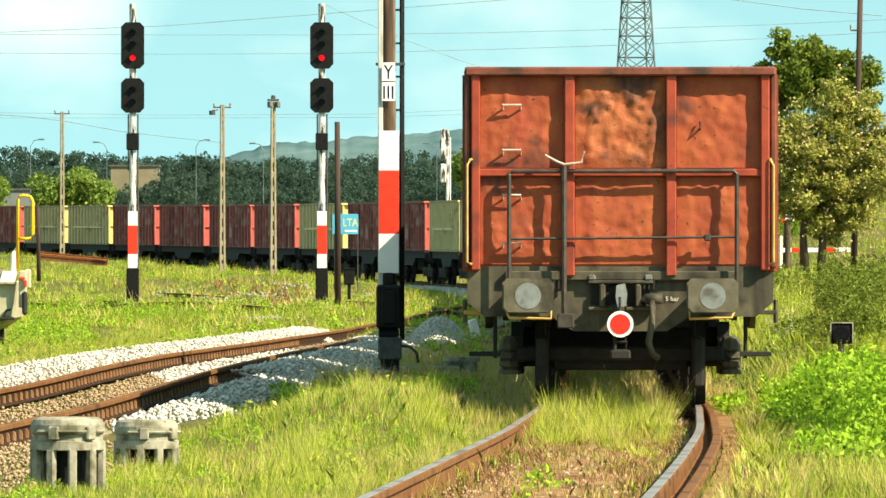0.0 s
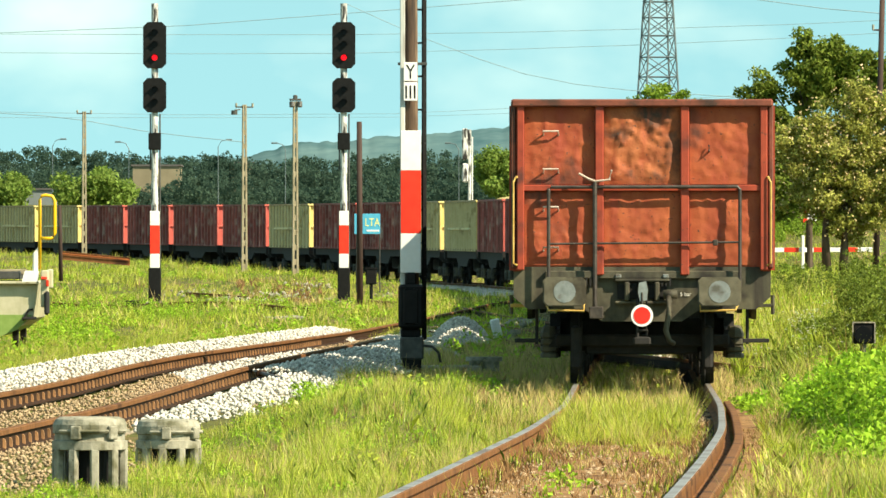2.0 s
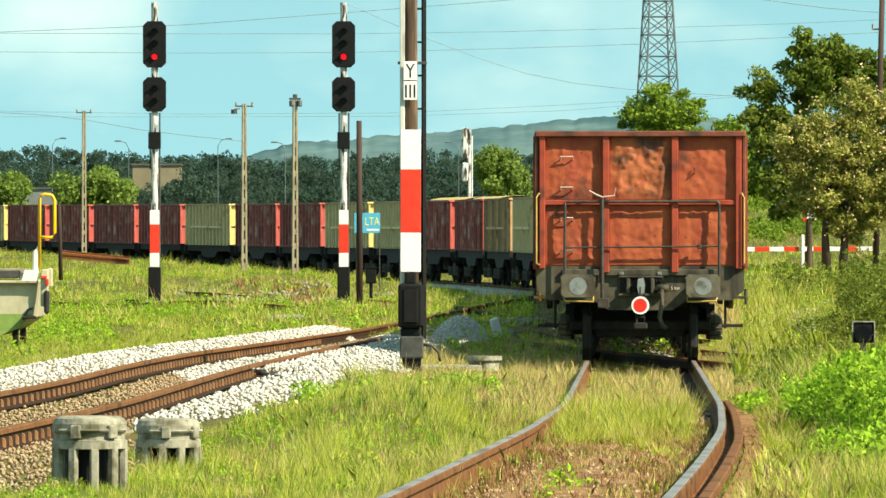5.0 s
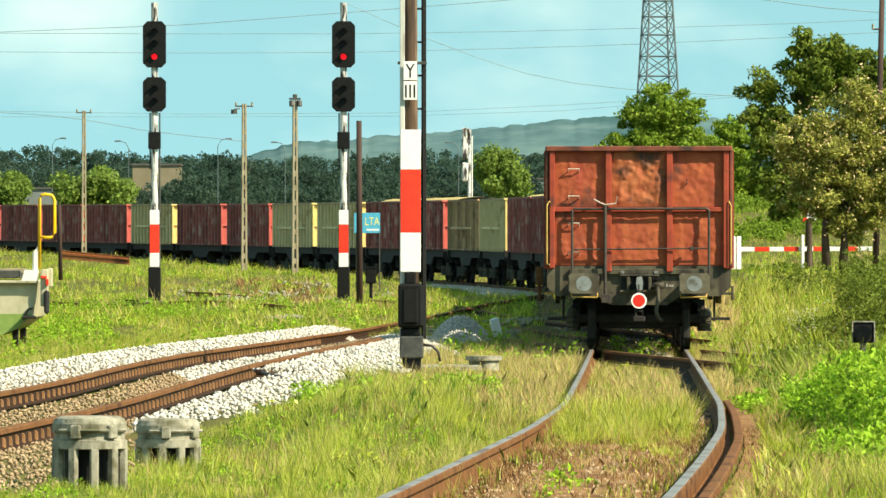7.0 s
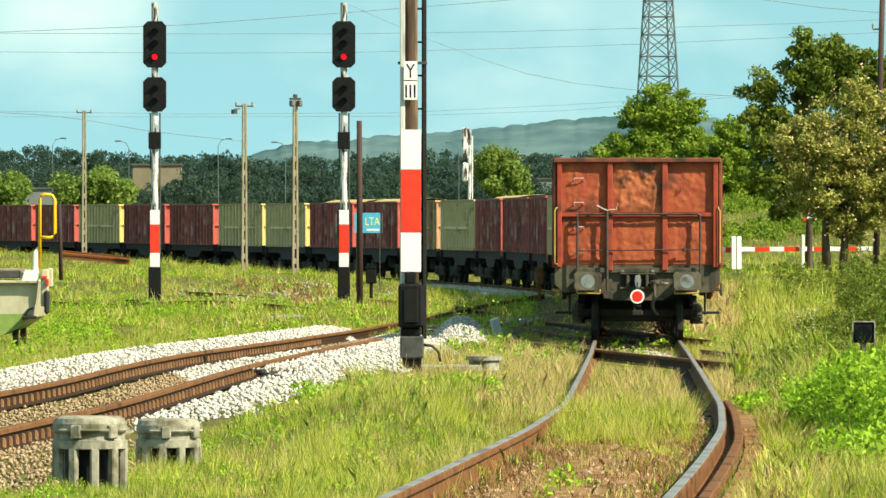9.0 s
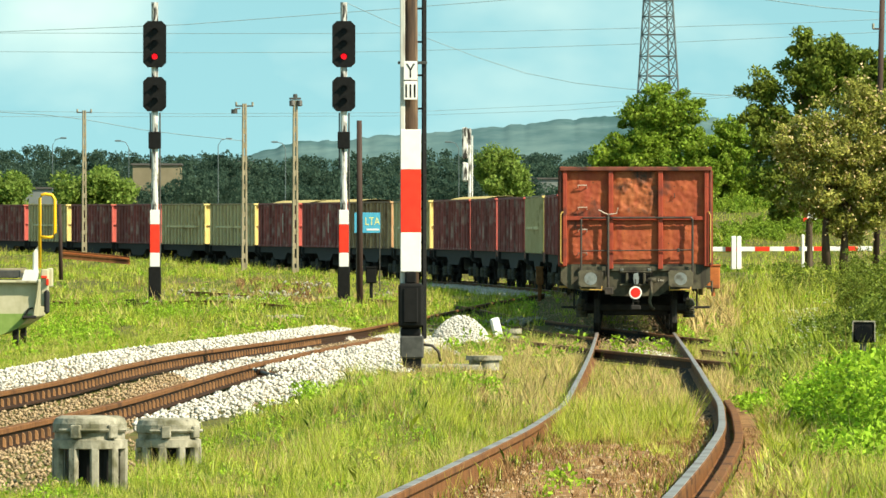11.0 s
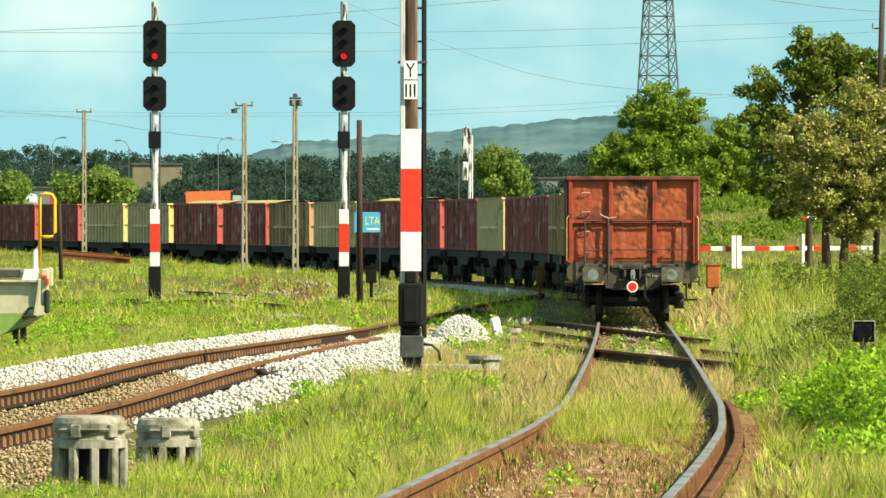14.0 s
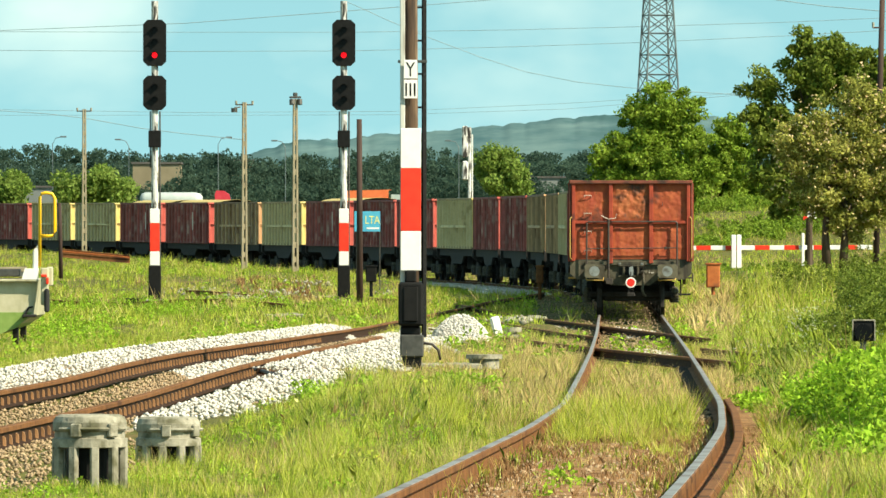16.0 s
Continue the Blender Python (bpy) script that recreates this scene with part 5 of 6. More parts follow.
def rail_trolley():
    """A work trolley on the far siding; only its near corner comes into view."""
    d = 162.0
    k = d / F
    b = spot(92, 588, d)
    s = thing("rail_trolley", pose(b.x, b.y, b.z), "cream and green rail work trolley with a yellow hand rail", "rail vehicle")
    Z = lambda row: (588 - row) * k
    X = lambda px: (px - 92) * k
    body = Mesh().prism([(X(66), Z(500)), (X(58), Z(562)), (X(30), Z(580)), (-2.6, Z(590)), (-2.6, Z(500))], "y", 0.15, 5.0)
    part("body", body, M_CREAM, s, "cream upper body")
    part("lower_body", Mesh().prism([(X(57), Z(556)), (X(30), Z(582)), (X(0), Z(594)), (-2.62, Z(596)), (-2.62, Z(556))], "y", 0.13, 4.9), M_GREENP, s, "green lower body")
    part("top_rim", Mesh().box((X(-30), 2.5, Z(499)), (1.95, 5.0, 0.05), ch=0.01), M_CREAM, s)
    part("deck", Mesh().box((X(-40), 2.6, Z(486)), (1.5, 4.6, 0.14), ch=0.02), M_GREYM, s)
    part("deck_plank", Mesh().box((X(5), 1.0, Z(480)), (0.75, 0.3, 0.09), ch=0.01), M_CONC, s)
    part("corner_shield", Mesh().prism([(X(38), Z(498)), (X(66), Z(498)), (X(68), Z(478)), (X(44), Z(478))], "y", 0.0, 0.3), M_WHITE, s, "white corner shield")
    part("fin", Mesh().prism([(X(57), Z(478)), (X(66), Z(478)), (X(66), Z(436)), (X(57), Z(448))], "y", 0.2, 0.28), M_WHITE, s)
    part("end_post", Mesh().box((X(79), 0.1, Z(510)), (14 * k, 0.2, 66 * k), ch=0.02), M_CREAM, s)
    part("end_beam", Mesh().box((X(88), 0.2, Z(492)), (10 * k, 0.3, 34 * k), ch=0.02), M_CREAM, s)
    part("rubber_stop", Mesh().box((X(83), 0.0, Z(535)), (9 * k, 0.25, 42 * k), ch=0.03), M_TYRE, s, "black rubber stop")
    part("tail_lamp", Mesh().box((X(78), -0.03, Z(491)), (11 * k, 0.06, 5 * k), ch=0.01).box((X(84), -0.03, Z(500)), (5 * k, 0.06, 12 * k), ch=0.01), M_REDP, s, "red tail lamp")
    part("hand_rail", Mesh().tube([(X(70), 0.1, Z(475)), (X(70), 0.1, Z(352)), (X(73), 0.1, Z(346)), (X(80), 0.1, Z(344)), (X(92), 0.1, Z(346)), (X(96.5), 0.1, Z(354)), (X(97), 0.1, Z(412)),
                                   (X(93), 0.1, Z(420)), (X(86), 0.1, Z(421)), (X(72), 0.1, Z(420))], 0.030, 10), M_YELLOW, s, "bright yellow looped hand rail", True)
    part("step", Mesh().box((X(52), 0.05, Z(562)), (24 * k, 0.3, 5 * k), ch=0.01).tube([(X(40), 0.1, Z(566)), (X(50), 0.1, Z(548)), (X(58), 0.1, Z(546))], 0.02, 6), M_BLACK, s)
    for y in (1.0, 4.0):
        part("wheel", Mesh().tube([(X(28), y, Z(592)), (X(18), y, Z(592))], 0.22, 16), M_BLACK, s)
    return s


rail_trolley()


def rail_stack():
    b = spot(150, 470, 305)
    s = thing("rail_stack", pose(b.x, b.y, b.z), "rusty rails stacked on the bank", "rail stack")
    for i in range(5):
        m = Mesh().sweep([(-0.8 + 0.02 * i, 0.2 * i, 0.22 + 0.06 * (i % 3)), (1.5, 0.2 * i - 0.2, 0.02 + 0.05 * (i % 3))], RAIL_PROFILE)
        part("rusty_rail", m, M_ORANGE if i % 2 else M_RAIL, s)


rail_stack()


# ---- far things ----
def pylon():
    d = 1500.0
    k = d / F
    b = spot(1165, 330, d)
    s = thing("power_pylon", pose(b.x, b.y, b.z, 0, 0, 14), "tall steel lattice power pylon", "pylon")
    Z = lambda row: (330 - row) * k
    half = lambda z: float(np.interp(z, [-6.5, 0, Z(165), Z(0), Z(-200)], [4.6, 3.9, 2.75, 1.95, 0.9]))
    levels = [-6.5, 0, Z(260), Z(205), Z(165), Z(135), Z(100), Z(62), Z(30), Z(2), Z(-30), Z(-60), Z(-90), Z(-130), Z(-200)]
    m = Mesh()
    r = 0.13
    corner = lambda z: [Vector((sx * half(z), sy * half(z), z)) for sx, sy in ((-1, -1), (1, -1), (1, 1), (-1, 1))]
    for a, c in zip(levels, levels[1:]):
        p, q = corner(a), corner(c)
        for i in range(4):
            j = (i + 1) % 4
            m.tube([p[i], q[i]], r * 1.3, 5)
            m.tube([p[i], q[j]], r * 0.7, 4)
            m.tube([p[j], q[i]], r * 0.7, 4)
            m.tube([q[i], q[j]], r * 0.7, 4)
    part("lattice", m, M_STEEL, s)
    for z in (Z(-60), Z(-110), Z(-160)):
        part("cross_arm", Mesh().tube([(-9, 0, z), (0, 0, z + 1.6), (9, 0, z)], 0.2, 5).tube([(-9, 0, z), (9, 0, z)], 0.2, 5), M_STEEL, s)


pylon()


def wire(rows, d, r):
    pts = []
    for i in range(len(rows) - 1):
        (x0, y0), (x1, y1) = rows[i], rows[i + 1]
        for q in range(8):
            pts.append(spot(x0 + (x1 - x0) * q / 8, y0 + (y1 - y0) * q / 8, d))
    pts.append(spot(*rows[-1], d))
    solo("power_line", Mesh().tube(pts, r, 4), M_WIRE, "thin dark overhead power line", "power line", "overhead lines")


wire([(-200, 66), (0, 57), (330, 44), (620, 22), (930, -2), (1200, -26)], 900, 0.032)
wire([(-200, 56), (0, 59), (330, 60), (620, 60), (900, 56), (1140, 50), (1400, 42), (1800, 24)], 1500, 0.042)
wire([(-200, 90), (0, 92), (330, 94), (620, 93), (900, 86), (1140, 78), (1400, 66), (1800, 44)], 1500, 0.042)
wire([(-200, 194), (0, 197), (330, 202), (700, 200), (1000, 186), (1300, 168), (1700, 140)], 1600, 0.034)
wire([(-200, 206), (0, 207), (330, 207), (700, 206), (1000, 196), (1300, 172), (1700, 150)], 1650, 0.034)
wire([(610, 4), (680, 36), (760, 70), (850, 104), (930, 130), (1020, 148), (1110, 158), (1310, 171), (1500, 176)], 900, 0.032)
wire([(-200, 190), (0, 199), (80, 204), (150, 212), (250, 230), (330, 240), (430, 250)], 900, 0.035)
wire([(1150, -30), (1340, -2), (1460, 14), (1600, 26)], 900, 0.04)


def hills():
    xs = np.linspace(-500, 2100, 521)
    ridge = np.interp(xs, [-500, 0, 300, 420, 530, 700, 800, 900, 1000, 1070, 1200, 1320, 1500, 2100], [290, 288, 285, 278, 252, 240, 234, 222, 212, 207, 207, 212, 230, 260])
    rng = np.random.RandomState(4)
    fuzz = np.convolve(rng.uniform(-1, 1, len(xs)), [0.3, 0.4, 0.3], "same") * 4.5
    rows = []
    for d, f in ((2300, 0.0), (2700, 0.22), (3200, 0.5), (3700, 0.8), (4100, 1.0), (4600, 0.75)):
        zz = EYE + (LEVEL - (ridge + fuzz * f ** 8)) * 4100 / F
        rows.append(np.c_[(xs - 784) * d / F, np.full(len(xs), d), 7.2 + (zz - 7.2) * f])
    vs, n = np.concatenate(rows), len(xs)
    q = [(j * n + i, j * n + i + 1, (j + 1) * n + i + 1, (j + 1) * n + i) for j in range(len(rows) - 1) for i in range(n - 1)]
    # the hill's blue haze is part of its base colour
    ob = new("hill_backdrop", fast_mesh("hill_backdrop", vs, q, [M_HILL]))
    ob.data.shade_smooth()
    tagged(ob, "long low wooded hill, blue distance haze put into its colour", "hill", kind="structure")


hills()


def leaf_cloud(centres, radii, per, size, seed, flat=0.8, shell=0.55):
    """Leaf blades scattered through clumps: arrays of verts and quads."""
    rng = np.random.RandomState(seed)
    centres, radii = np.asarray(centres, float), np.asarray(radii, float)
    c = np.repeat(centres, per, axis=0)
    r = np.repeat(radii, per)[:, None]
    n = len(c)
    d = rng.normal(size=(n, 3))
    d /= np.linalg.norm(d, axis=1)[:, None]
    p = c + d * r * (shell + (1 - shell) * rng.rand(n, 1) ** 0.5) * np.array([1, 1, flat]) * rng.uniform(0.6, 1.1, (n, 1))
    a = rng.normal(size=(n, 3)) + d * 0.3
    a /= np.linalg.norm(a, axis=1)[:, None]
    b = np.cross(a, d + rng.normal(size=(n, 3)) * 0.7)
    b /= np.linalg.norm(b, axis=1)[:, None] + 1e-6
    s = size * rng.uniform(0.6, 1.3, (n, 1))
    v = np.stack([p - a * s, p + b * s * 0.5, p + a * s, p - b * s * 0.5], 1).reshape(-1, 3)
    f = np.arange(4 * n).reshape(-1, 4)
    return v, f


def tree(px, d, base, shape, label, mat, seed, clumps=60, per=260, leaf=0.10, trunks=1, fruit=False, name="tree", clump_r=0.62, spread=None):
    """shape: ellipsoids (px, row, half width, half height) of the crown, in the settled view's directions."""
    rng = np.random.RandomState(seed)
    k = d / F
    b = spot(px, base, d)
    t = thing(name, pose(b.x, b.y, b.z), label, "tree")
    cs, rs = [], []
    tot = sum(w * h for _, _, w, h in shape)
    for cx, cy, w, h in shape:
        c = spot(cx, cy, d) - b
        for i in range(max(4, int(clumps * w * h / tot))):
            q = rng.normal(size=3)
            q /= np.linalg.norm(q)
            q *= (rng.rand() ** 0.45) * (0.94 + 0.45 * noise.noise(Vector(q) * 2.3 + Vector((seed, 0, cx * 0.1)))) + 0.06 * rng.normal()
            cs.append((c.x + q[0] * w * k + 0.12 * rng.normal(), c.y + q[1] * w * k * 0.8, c.z + q[2] * h * k + 0.12 * rng.normal()))
            rs.append(clump_r * rng.uniform(0.4, 1.3))
    v, f = leaf_cloud(cs, rs, per, leaf, seed)
    crown = new("crown", fast_mesh("crown", v, f, [mat]))
    crown.parent = t
    m = Mesh()
    mid = np.mean(np.array(cs), axis=0)
    for i in range(trunks):
        x0 = (i - (trunks - 1) / 2) * 0.55
        top = Vector((mid[0] * 0.6 + x0 * 1.6, mid[1] * 0.5, mid[2] * 0.85))
        m.tube([(x0, 0, -0.3), (x0 * 1.2, 0, top.z * 0.35), tuple(top)], 0.17, 9, 0.06)
        for j in range(9):
            c = Vector(cs[rng.randint(len(cs))])
            m.tube([(x0 * 1.2 + (top.x - x0) * 0.3, 0, top.z * (0.35 + 0.05 * j)), tuple((c + top) * 0.5 + Vector((0, 0, -0.2))), tuple(c)], 0.06, 5, 0.015)
    part("trunk", m, M_BARK, t, "dark forked trunk and limbs", True)
    if fruit:
        pts = np.array([cs[rng.randint(len(cs))] for i in range(2200)]) + rng.normal(size=(2200, 3)) * 0.36
        fv, ff = leaf_cloud(pts, np.full(2200, 0.03), 3, 0.05, seed + 1)
        fr = new("fruit", fast_mesh("fruit", fv, ff, [M_FRUIT]))
        fr.parent = t
        tagged(fr, "pale ripe fruit and yellowing leaves")
    return t


tree(1478, 300, 462, [(1470, 300, 92, 110), (1560, 280, 80, 120), (1440, 260, 60, 60), (1530, 200, 50, 50), (1500, 380, 80, 50)], "broad olive-green fruit tree with pale fruit", M_LEAF_P, 21, 420, 170, 0.065, 2, True, clump_r=0.38)
tree(1432, 345, 462, [(1440, 150, 80, 50), (1370, 230, 55, 55), (1390, 320, 55, 70), (1480, 110, 60, 45), (1350, 160, 28, 28), (1540, 150, 60, 60), (1420, 85, 20, 25)], "tall dark green tree beside the crossing", M_LEAF_M, 22, 330, 150, 0.10, 1, clump_r=0.45)
tree(1180, 425, 400, [(1150, 270, 75, 80), (1230, 300, 100, 80), (1170, 205, 50, 50), (1090, 290, 60, 50), (1290, 330, 60, 66), (1200, 345, 120, 60), (1150, 330, 80, 60), (1290, 235, 25, 30), (1130, 190, 16, 22), (1215, 195, 30, 30), (1305, 285, 42, 60), (1335, 345, 45, 50), (1345, 250, 22, 30)],
     "dense mid-green tree behind the crossing", M_LEAF, 23, 900, 150, 0.095, 2, clump_r=0.5)
tree(888, 900, 380, [(890, 315, 44, 36), (870, 290, 22, 25), (915, 322, 25, 26), (900, 280, 14, 16)], "small pale green tree behind the train", M_LEAF_F, 24, 60, 260, 0.22, 1, clump_r=1.1)
tree(170, 650, 400, [(170, 340, 62, 34), (130, 345, 35, 25), (205, 350, 35, 25)], "round bright green tree behind the train", M_LEAF_F, 25, 70, 300, 0.17, 1, clump_r=0.95)
tree(18, 640, 400, [(20, 345, 32, 32), (-20, 350, 30, 40), (38, 330, 15, 20)], "bright green shrubby tree behind the train", M_LEAF_F, 26, 50, 300, 0.17, 1, clump_r=0.9)
tree(1440, 400, 420, [(1450, 378, 60, 16), (1500, 385, 60, 22), (1330, 392, 40, 10)], "low green hedge bank behind the barrier", M_LEAF, 28, 90, 240, 0.12, 1, name="hedge", clump_r=0.6)


def far_woods():
    """Belts of trees along the road, told apart only as ragged crowns."""
    rng = np.random.RandomState(9)
    cs, rs = [], []
    for d, rows, n in ((1900, [(-150, 262), (0, 266), (70, 258), (200, 272), (330, 276), (430, 284), (560, 276), (680, 272), (760, 268), (860, 276), (1000, 272), (1200, 278), (1700, 268)], 420),
                       (1650, [(-150, 292), (60, 300), (200, 300), (300, 288), (400, 272), (480, 298), (600, 288), (700, 284), (780, 296), (900, 290), (1000, 292), (1200, 290), (1700, 290)], 420),
                       (1530, [(-150, 330), (120, 332), (240, 326), (300, 336), (330, 300), (400, 310), (480, 330), (600, 325), (700, 318), (780, 322), (1000, 326), (1700, 320)], 300)):
        r = np.array(rows, float)
        for i in range(n):
            px = rng.uniform(-150, 1650)
            top = np.interp(px, r[:, 0], r[:, 1]) + rng.uniform(-4, 14)
            for q in range(5 if d > 1600 else 3):
                row = top + 8 + q * 17 + rng.uniform(-4, 4)
                p = spot(px + rng.uniform(-10, 10) * (1 + 0.2 * q), row, d)
                cs.append((p.x, p.y + rng.uniform(-20, 20), p.z))
                rs.append(rng.uniform(0.9, 1.9))
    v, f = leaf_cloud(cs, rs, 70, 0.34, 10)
    tagged(new("far_woods", fast_mesh("far_woods", v, f, [M_WOODS])), "dark belt of trees along the road, haze put into its colour", "woods", kind="stuff")


far_woods()


def building(px0, px1, top, d, label, mat, roof, deep=14):
    k = d / F
    a, b = spot(px0, top, d), spot(px1, top, d)
    zb = 6.5
    s = thing("building", pose((a.x + b.x) / 2, d + deep / 2, zb), label, "building", "far buildings")
    w, h = b.x - a.x, a.z - zb
    part("wall", Mesh().box((0, 0, h / 2), (w, deep, h)), mat, s)
    part("roof", Mesh().box((0, 0, h + 0.15), (w + 0.6, deep + 0.6, 0.3)), roof, s)
    for i in range(int(w / 3)):
        part("window", Mesh().box((-w / 2 + 1.5 + i * 3, -deep / 2 - 0.02, h * 0.30), (1.2, 0.06, 1.1)), M_GLASS, s)


building(235, 318, 293, 1560, "flat ochre block half hidden by trees", M_BUILD, M_ROOF)
building(412, 446, 288, 1700, "tall pale ochre block among trees", M_BUILD, M_ROOF)
building(935, 998, 318, 1600, "low grey shed behind the trees", M_SHED, M_ROOF)
building(38, 100, 335, 1500, "low grey shed at the woods' edge", M_SHED, M_ROOF)


def street_lamp(px, d, top, flip):
    b = spot(px, 372, d)
    h = (372 - top) * d / F
    s = thing("street_lamp", pose(b.x, b.y, b.z), "slim grey road lamp with a curved arm", "street lamp", "road lamps")
    part("pole", Mesh().tube([(0, 0, -2), (0, 0, h * 0.9), (flip * 0.5, 0, h * 0.98), (flip * 1.4, 0, h)], 0.07, 6), M_STEEL, s)
    part("lamp_head", Mesh().box((flip * 1.7, 0, h), (1.0, 0.4, 0.25), ch=0.06), M_STEEL, s)


for px, top, flip in ((228, 250, -1), (386, 246, 1), (93, 245, 1), (505, 252, -1), (812, 252, -1)):
    street_lamp(px, 1420, top, flip)

road = Mesh().box((0, 1390, 6.6), (900, 12, 0.3), ch=0.05)
solo("road", road, M_ROAD, "raised asphalt road behind the railway", "road", kind="structure")


def lorry_wheels(v, xs):
    for x in xs:
        for y in (-0.95, 0.95):
            w = part("wheel", Mesh().tube([(x, y - 0.15, 0.5), (x, y + 0.15, 0.5)], 0.5, 16), M_TYRE, v)
            part("rim", Mesh().tube([(x, y - 0.16, 0.5), (x, y + 0.16, 0.5)], 0.26, 12), M_GREYM, w)


def tipper():
    v = thing("tipper_truck", pose(0, 0, 0), "orange tipper truck driving on the far road", "truck")
    part("tipper_body", Mesh().prism([(-3.6, 1.2), (3.0, 1.2), (3.1, 3.75), (3.6, 3.95), (-3.8, 3.75)], "y", -1.2, 1.2), M_TRUCKO, v, "orange tipper body")
    part("cab", Mesh().prism([(3.5, 0.7), (5.6, 0.7), (5.7, 1.8), (5.3, 3.15), (3.5, 3.2)], "y", -1.2, 1.2), M_TANK, v, "pale cab")
    part("windscreen", Mesh().prism([(5.72, 1.9), (5.36, 3.0), (5.4, 3.0), (5.76, 1.9)], "y", -1.05, 1.05), M_GLASS, v)
    part("chassis", Mesh().box((0.6, 0, 0.95), (9.4, 1.0, 0.35)), M_BLACK, v)
    lorry_wheels(v, (-2.8, -1.4, 4.5))
    return v


def tanker():
    v = thing("tank_truck", pose(0, 0, 0), "white tank truck with a red cab on the far road", "truck")
    n, prof = 18, [(-10.3, 0.55), (-10.1, 1.0), (-9.5, 1.2), (-1.9, 1.2), (-1.0, 0.98), (-0.7, 0.5)]
    m = Mesh()
    vs = [(x, r * math.cos(6.28318 * i / n), 2.35 + r * math.sin(6.28318 * i / n)) for x, r in prof for i in range(n)]
    m.add(vs, [(j * n + i, j * n + (i + 1) % n, (j + 1) * n + (i + 1) % n, (j + 1) * n + i) for j in range(len(prof) - 1) for i in range(n)])
    m.add([vs[i] for i in range(n)], [tuple(range(n))]).add(vs[-n:], [tuple(range(n))])
    part("tank", m, M_TANK, v, "white cylindrical tank", True)
    part("cab", Mesh().prism([(1.2, 0.7), (3.7, 0.7), (3.8, 1.9), (3.4, 3.2), (2.6, 3.75), (1.4, 3.8), (1.2, 3.2)], "y", -1.2, 1.2), M_TRUCKR, v, "red cab with roof fairing")
    part("windscreen", Mesh().prism([(3.82, 1.95), (3.46, 3.1), (3.5, 3.1), (3.86, 1.95)], "y", -1.05, 1.05), M_GLASS, v)
    part("chassis", Mesh().box((-3.6, 0, 0.95), (14.2, 1.0, 0.35)), M_BLACK, v)
    lorry_wheels(v, (-8.0, -6.8, -5.6, 0.9, 3.0))
    return v


ROAD_D = 1390.0


def drive(px_at, speed):
    """Rows along the far road for something that is at px_at[1] at the time px_at[0], moving by speed."""
    rows = []
    for t in (0, 4, 8, 12, 16):
        x = (px_at[1] + speed * (t - px_at[0]) - 784) * ROAD_D / F
        rows.append((t, pose(x, ROAD_D, 6.75)))
    return rows


TRAFFIC = [(tipper(), drive((14.0, 372), 140)), (tanker(), drive((15.7, 323), 146))]


# ---- grass and weeds ----
def blades(x, d, h, w, lean, seed, fine):
    """Bent blades; fine: five points each, otherwise three."""
    rng = np.random.RandomState(seed)
    n = len(x)
    z = ground_z(x, d) + 0.09 * ((np.abs(x - main_x(d)) < 0.67) & (d < 98))
    a = rng.uniform(0, 6.28, n)
    l = lean * rng.uniform(0.2, 1.3, n)
    lx, ly = np.cos(a) * h * l, np.sin(a) * h * l
    wx, wy = w * 0.5 * rng.uniform(0.5, 1, n), w * 0.4 * rng.uniform(-1, 1, n)
    if not fine:
        v = np.stack([np.c_[x - wx, d - wy, z - 0.02], np.c_[x + wx, d + wy, z - 0.02], np.c_[x + lx, d + ly, z + h]], 1)
        return v.reshape(-1, 3), np.arange(3 * n).reshape(-1, 3)
    v = np.stack([np.c_[x - wx, d - wy, z - 0.02], np.c_[x + wx, d + wy, z - 0.02],
                  np.c_[x + lx * 0.35 + wx * 0.8, d + ly * 0.35 + wy * 0.8, z + h * 0.62], np.c_[x + lx, d + ly, z + h], np.c_[x + lx * 0.35 - wx * 0.8, d + ly * 0.35 - wy * 0.8, z + h * 0.62]], 1)
    return v.reshape(-1, 3), np.arange(5 * n).reshape(-1, 5)


def fbm(x, y, seed):
    r = np.random.RandomState(seed)
    v = np.zeros_like(x)
    for o, amp in ((0.25, 1.0), (0.6, 0.7), (1.5, 0.5)):
        for q in range(3):
            th, ph = r.uniform(0, 6.28), r.uniform(0, 6.28)
            v += amp * np.sin((x * np.cos(th) * 2.2 + y * np.sin(th) * 0.7) * o * 2 + ph)
    return v / 3.3


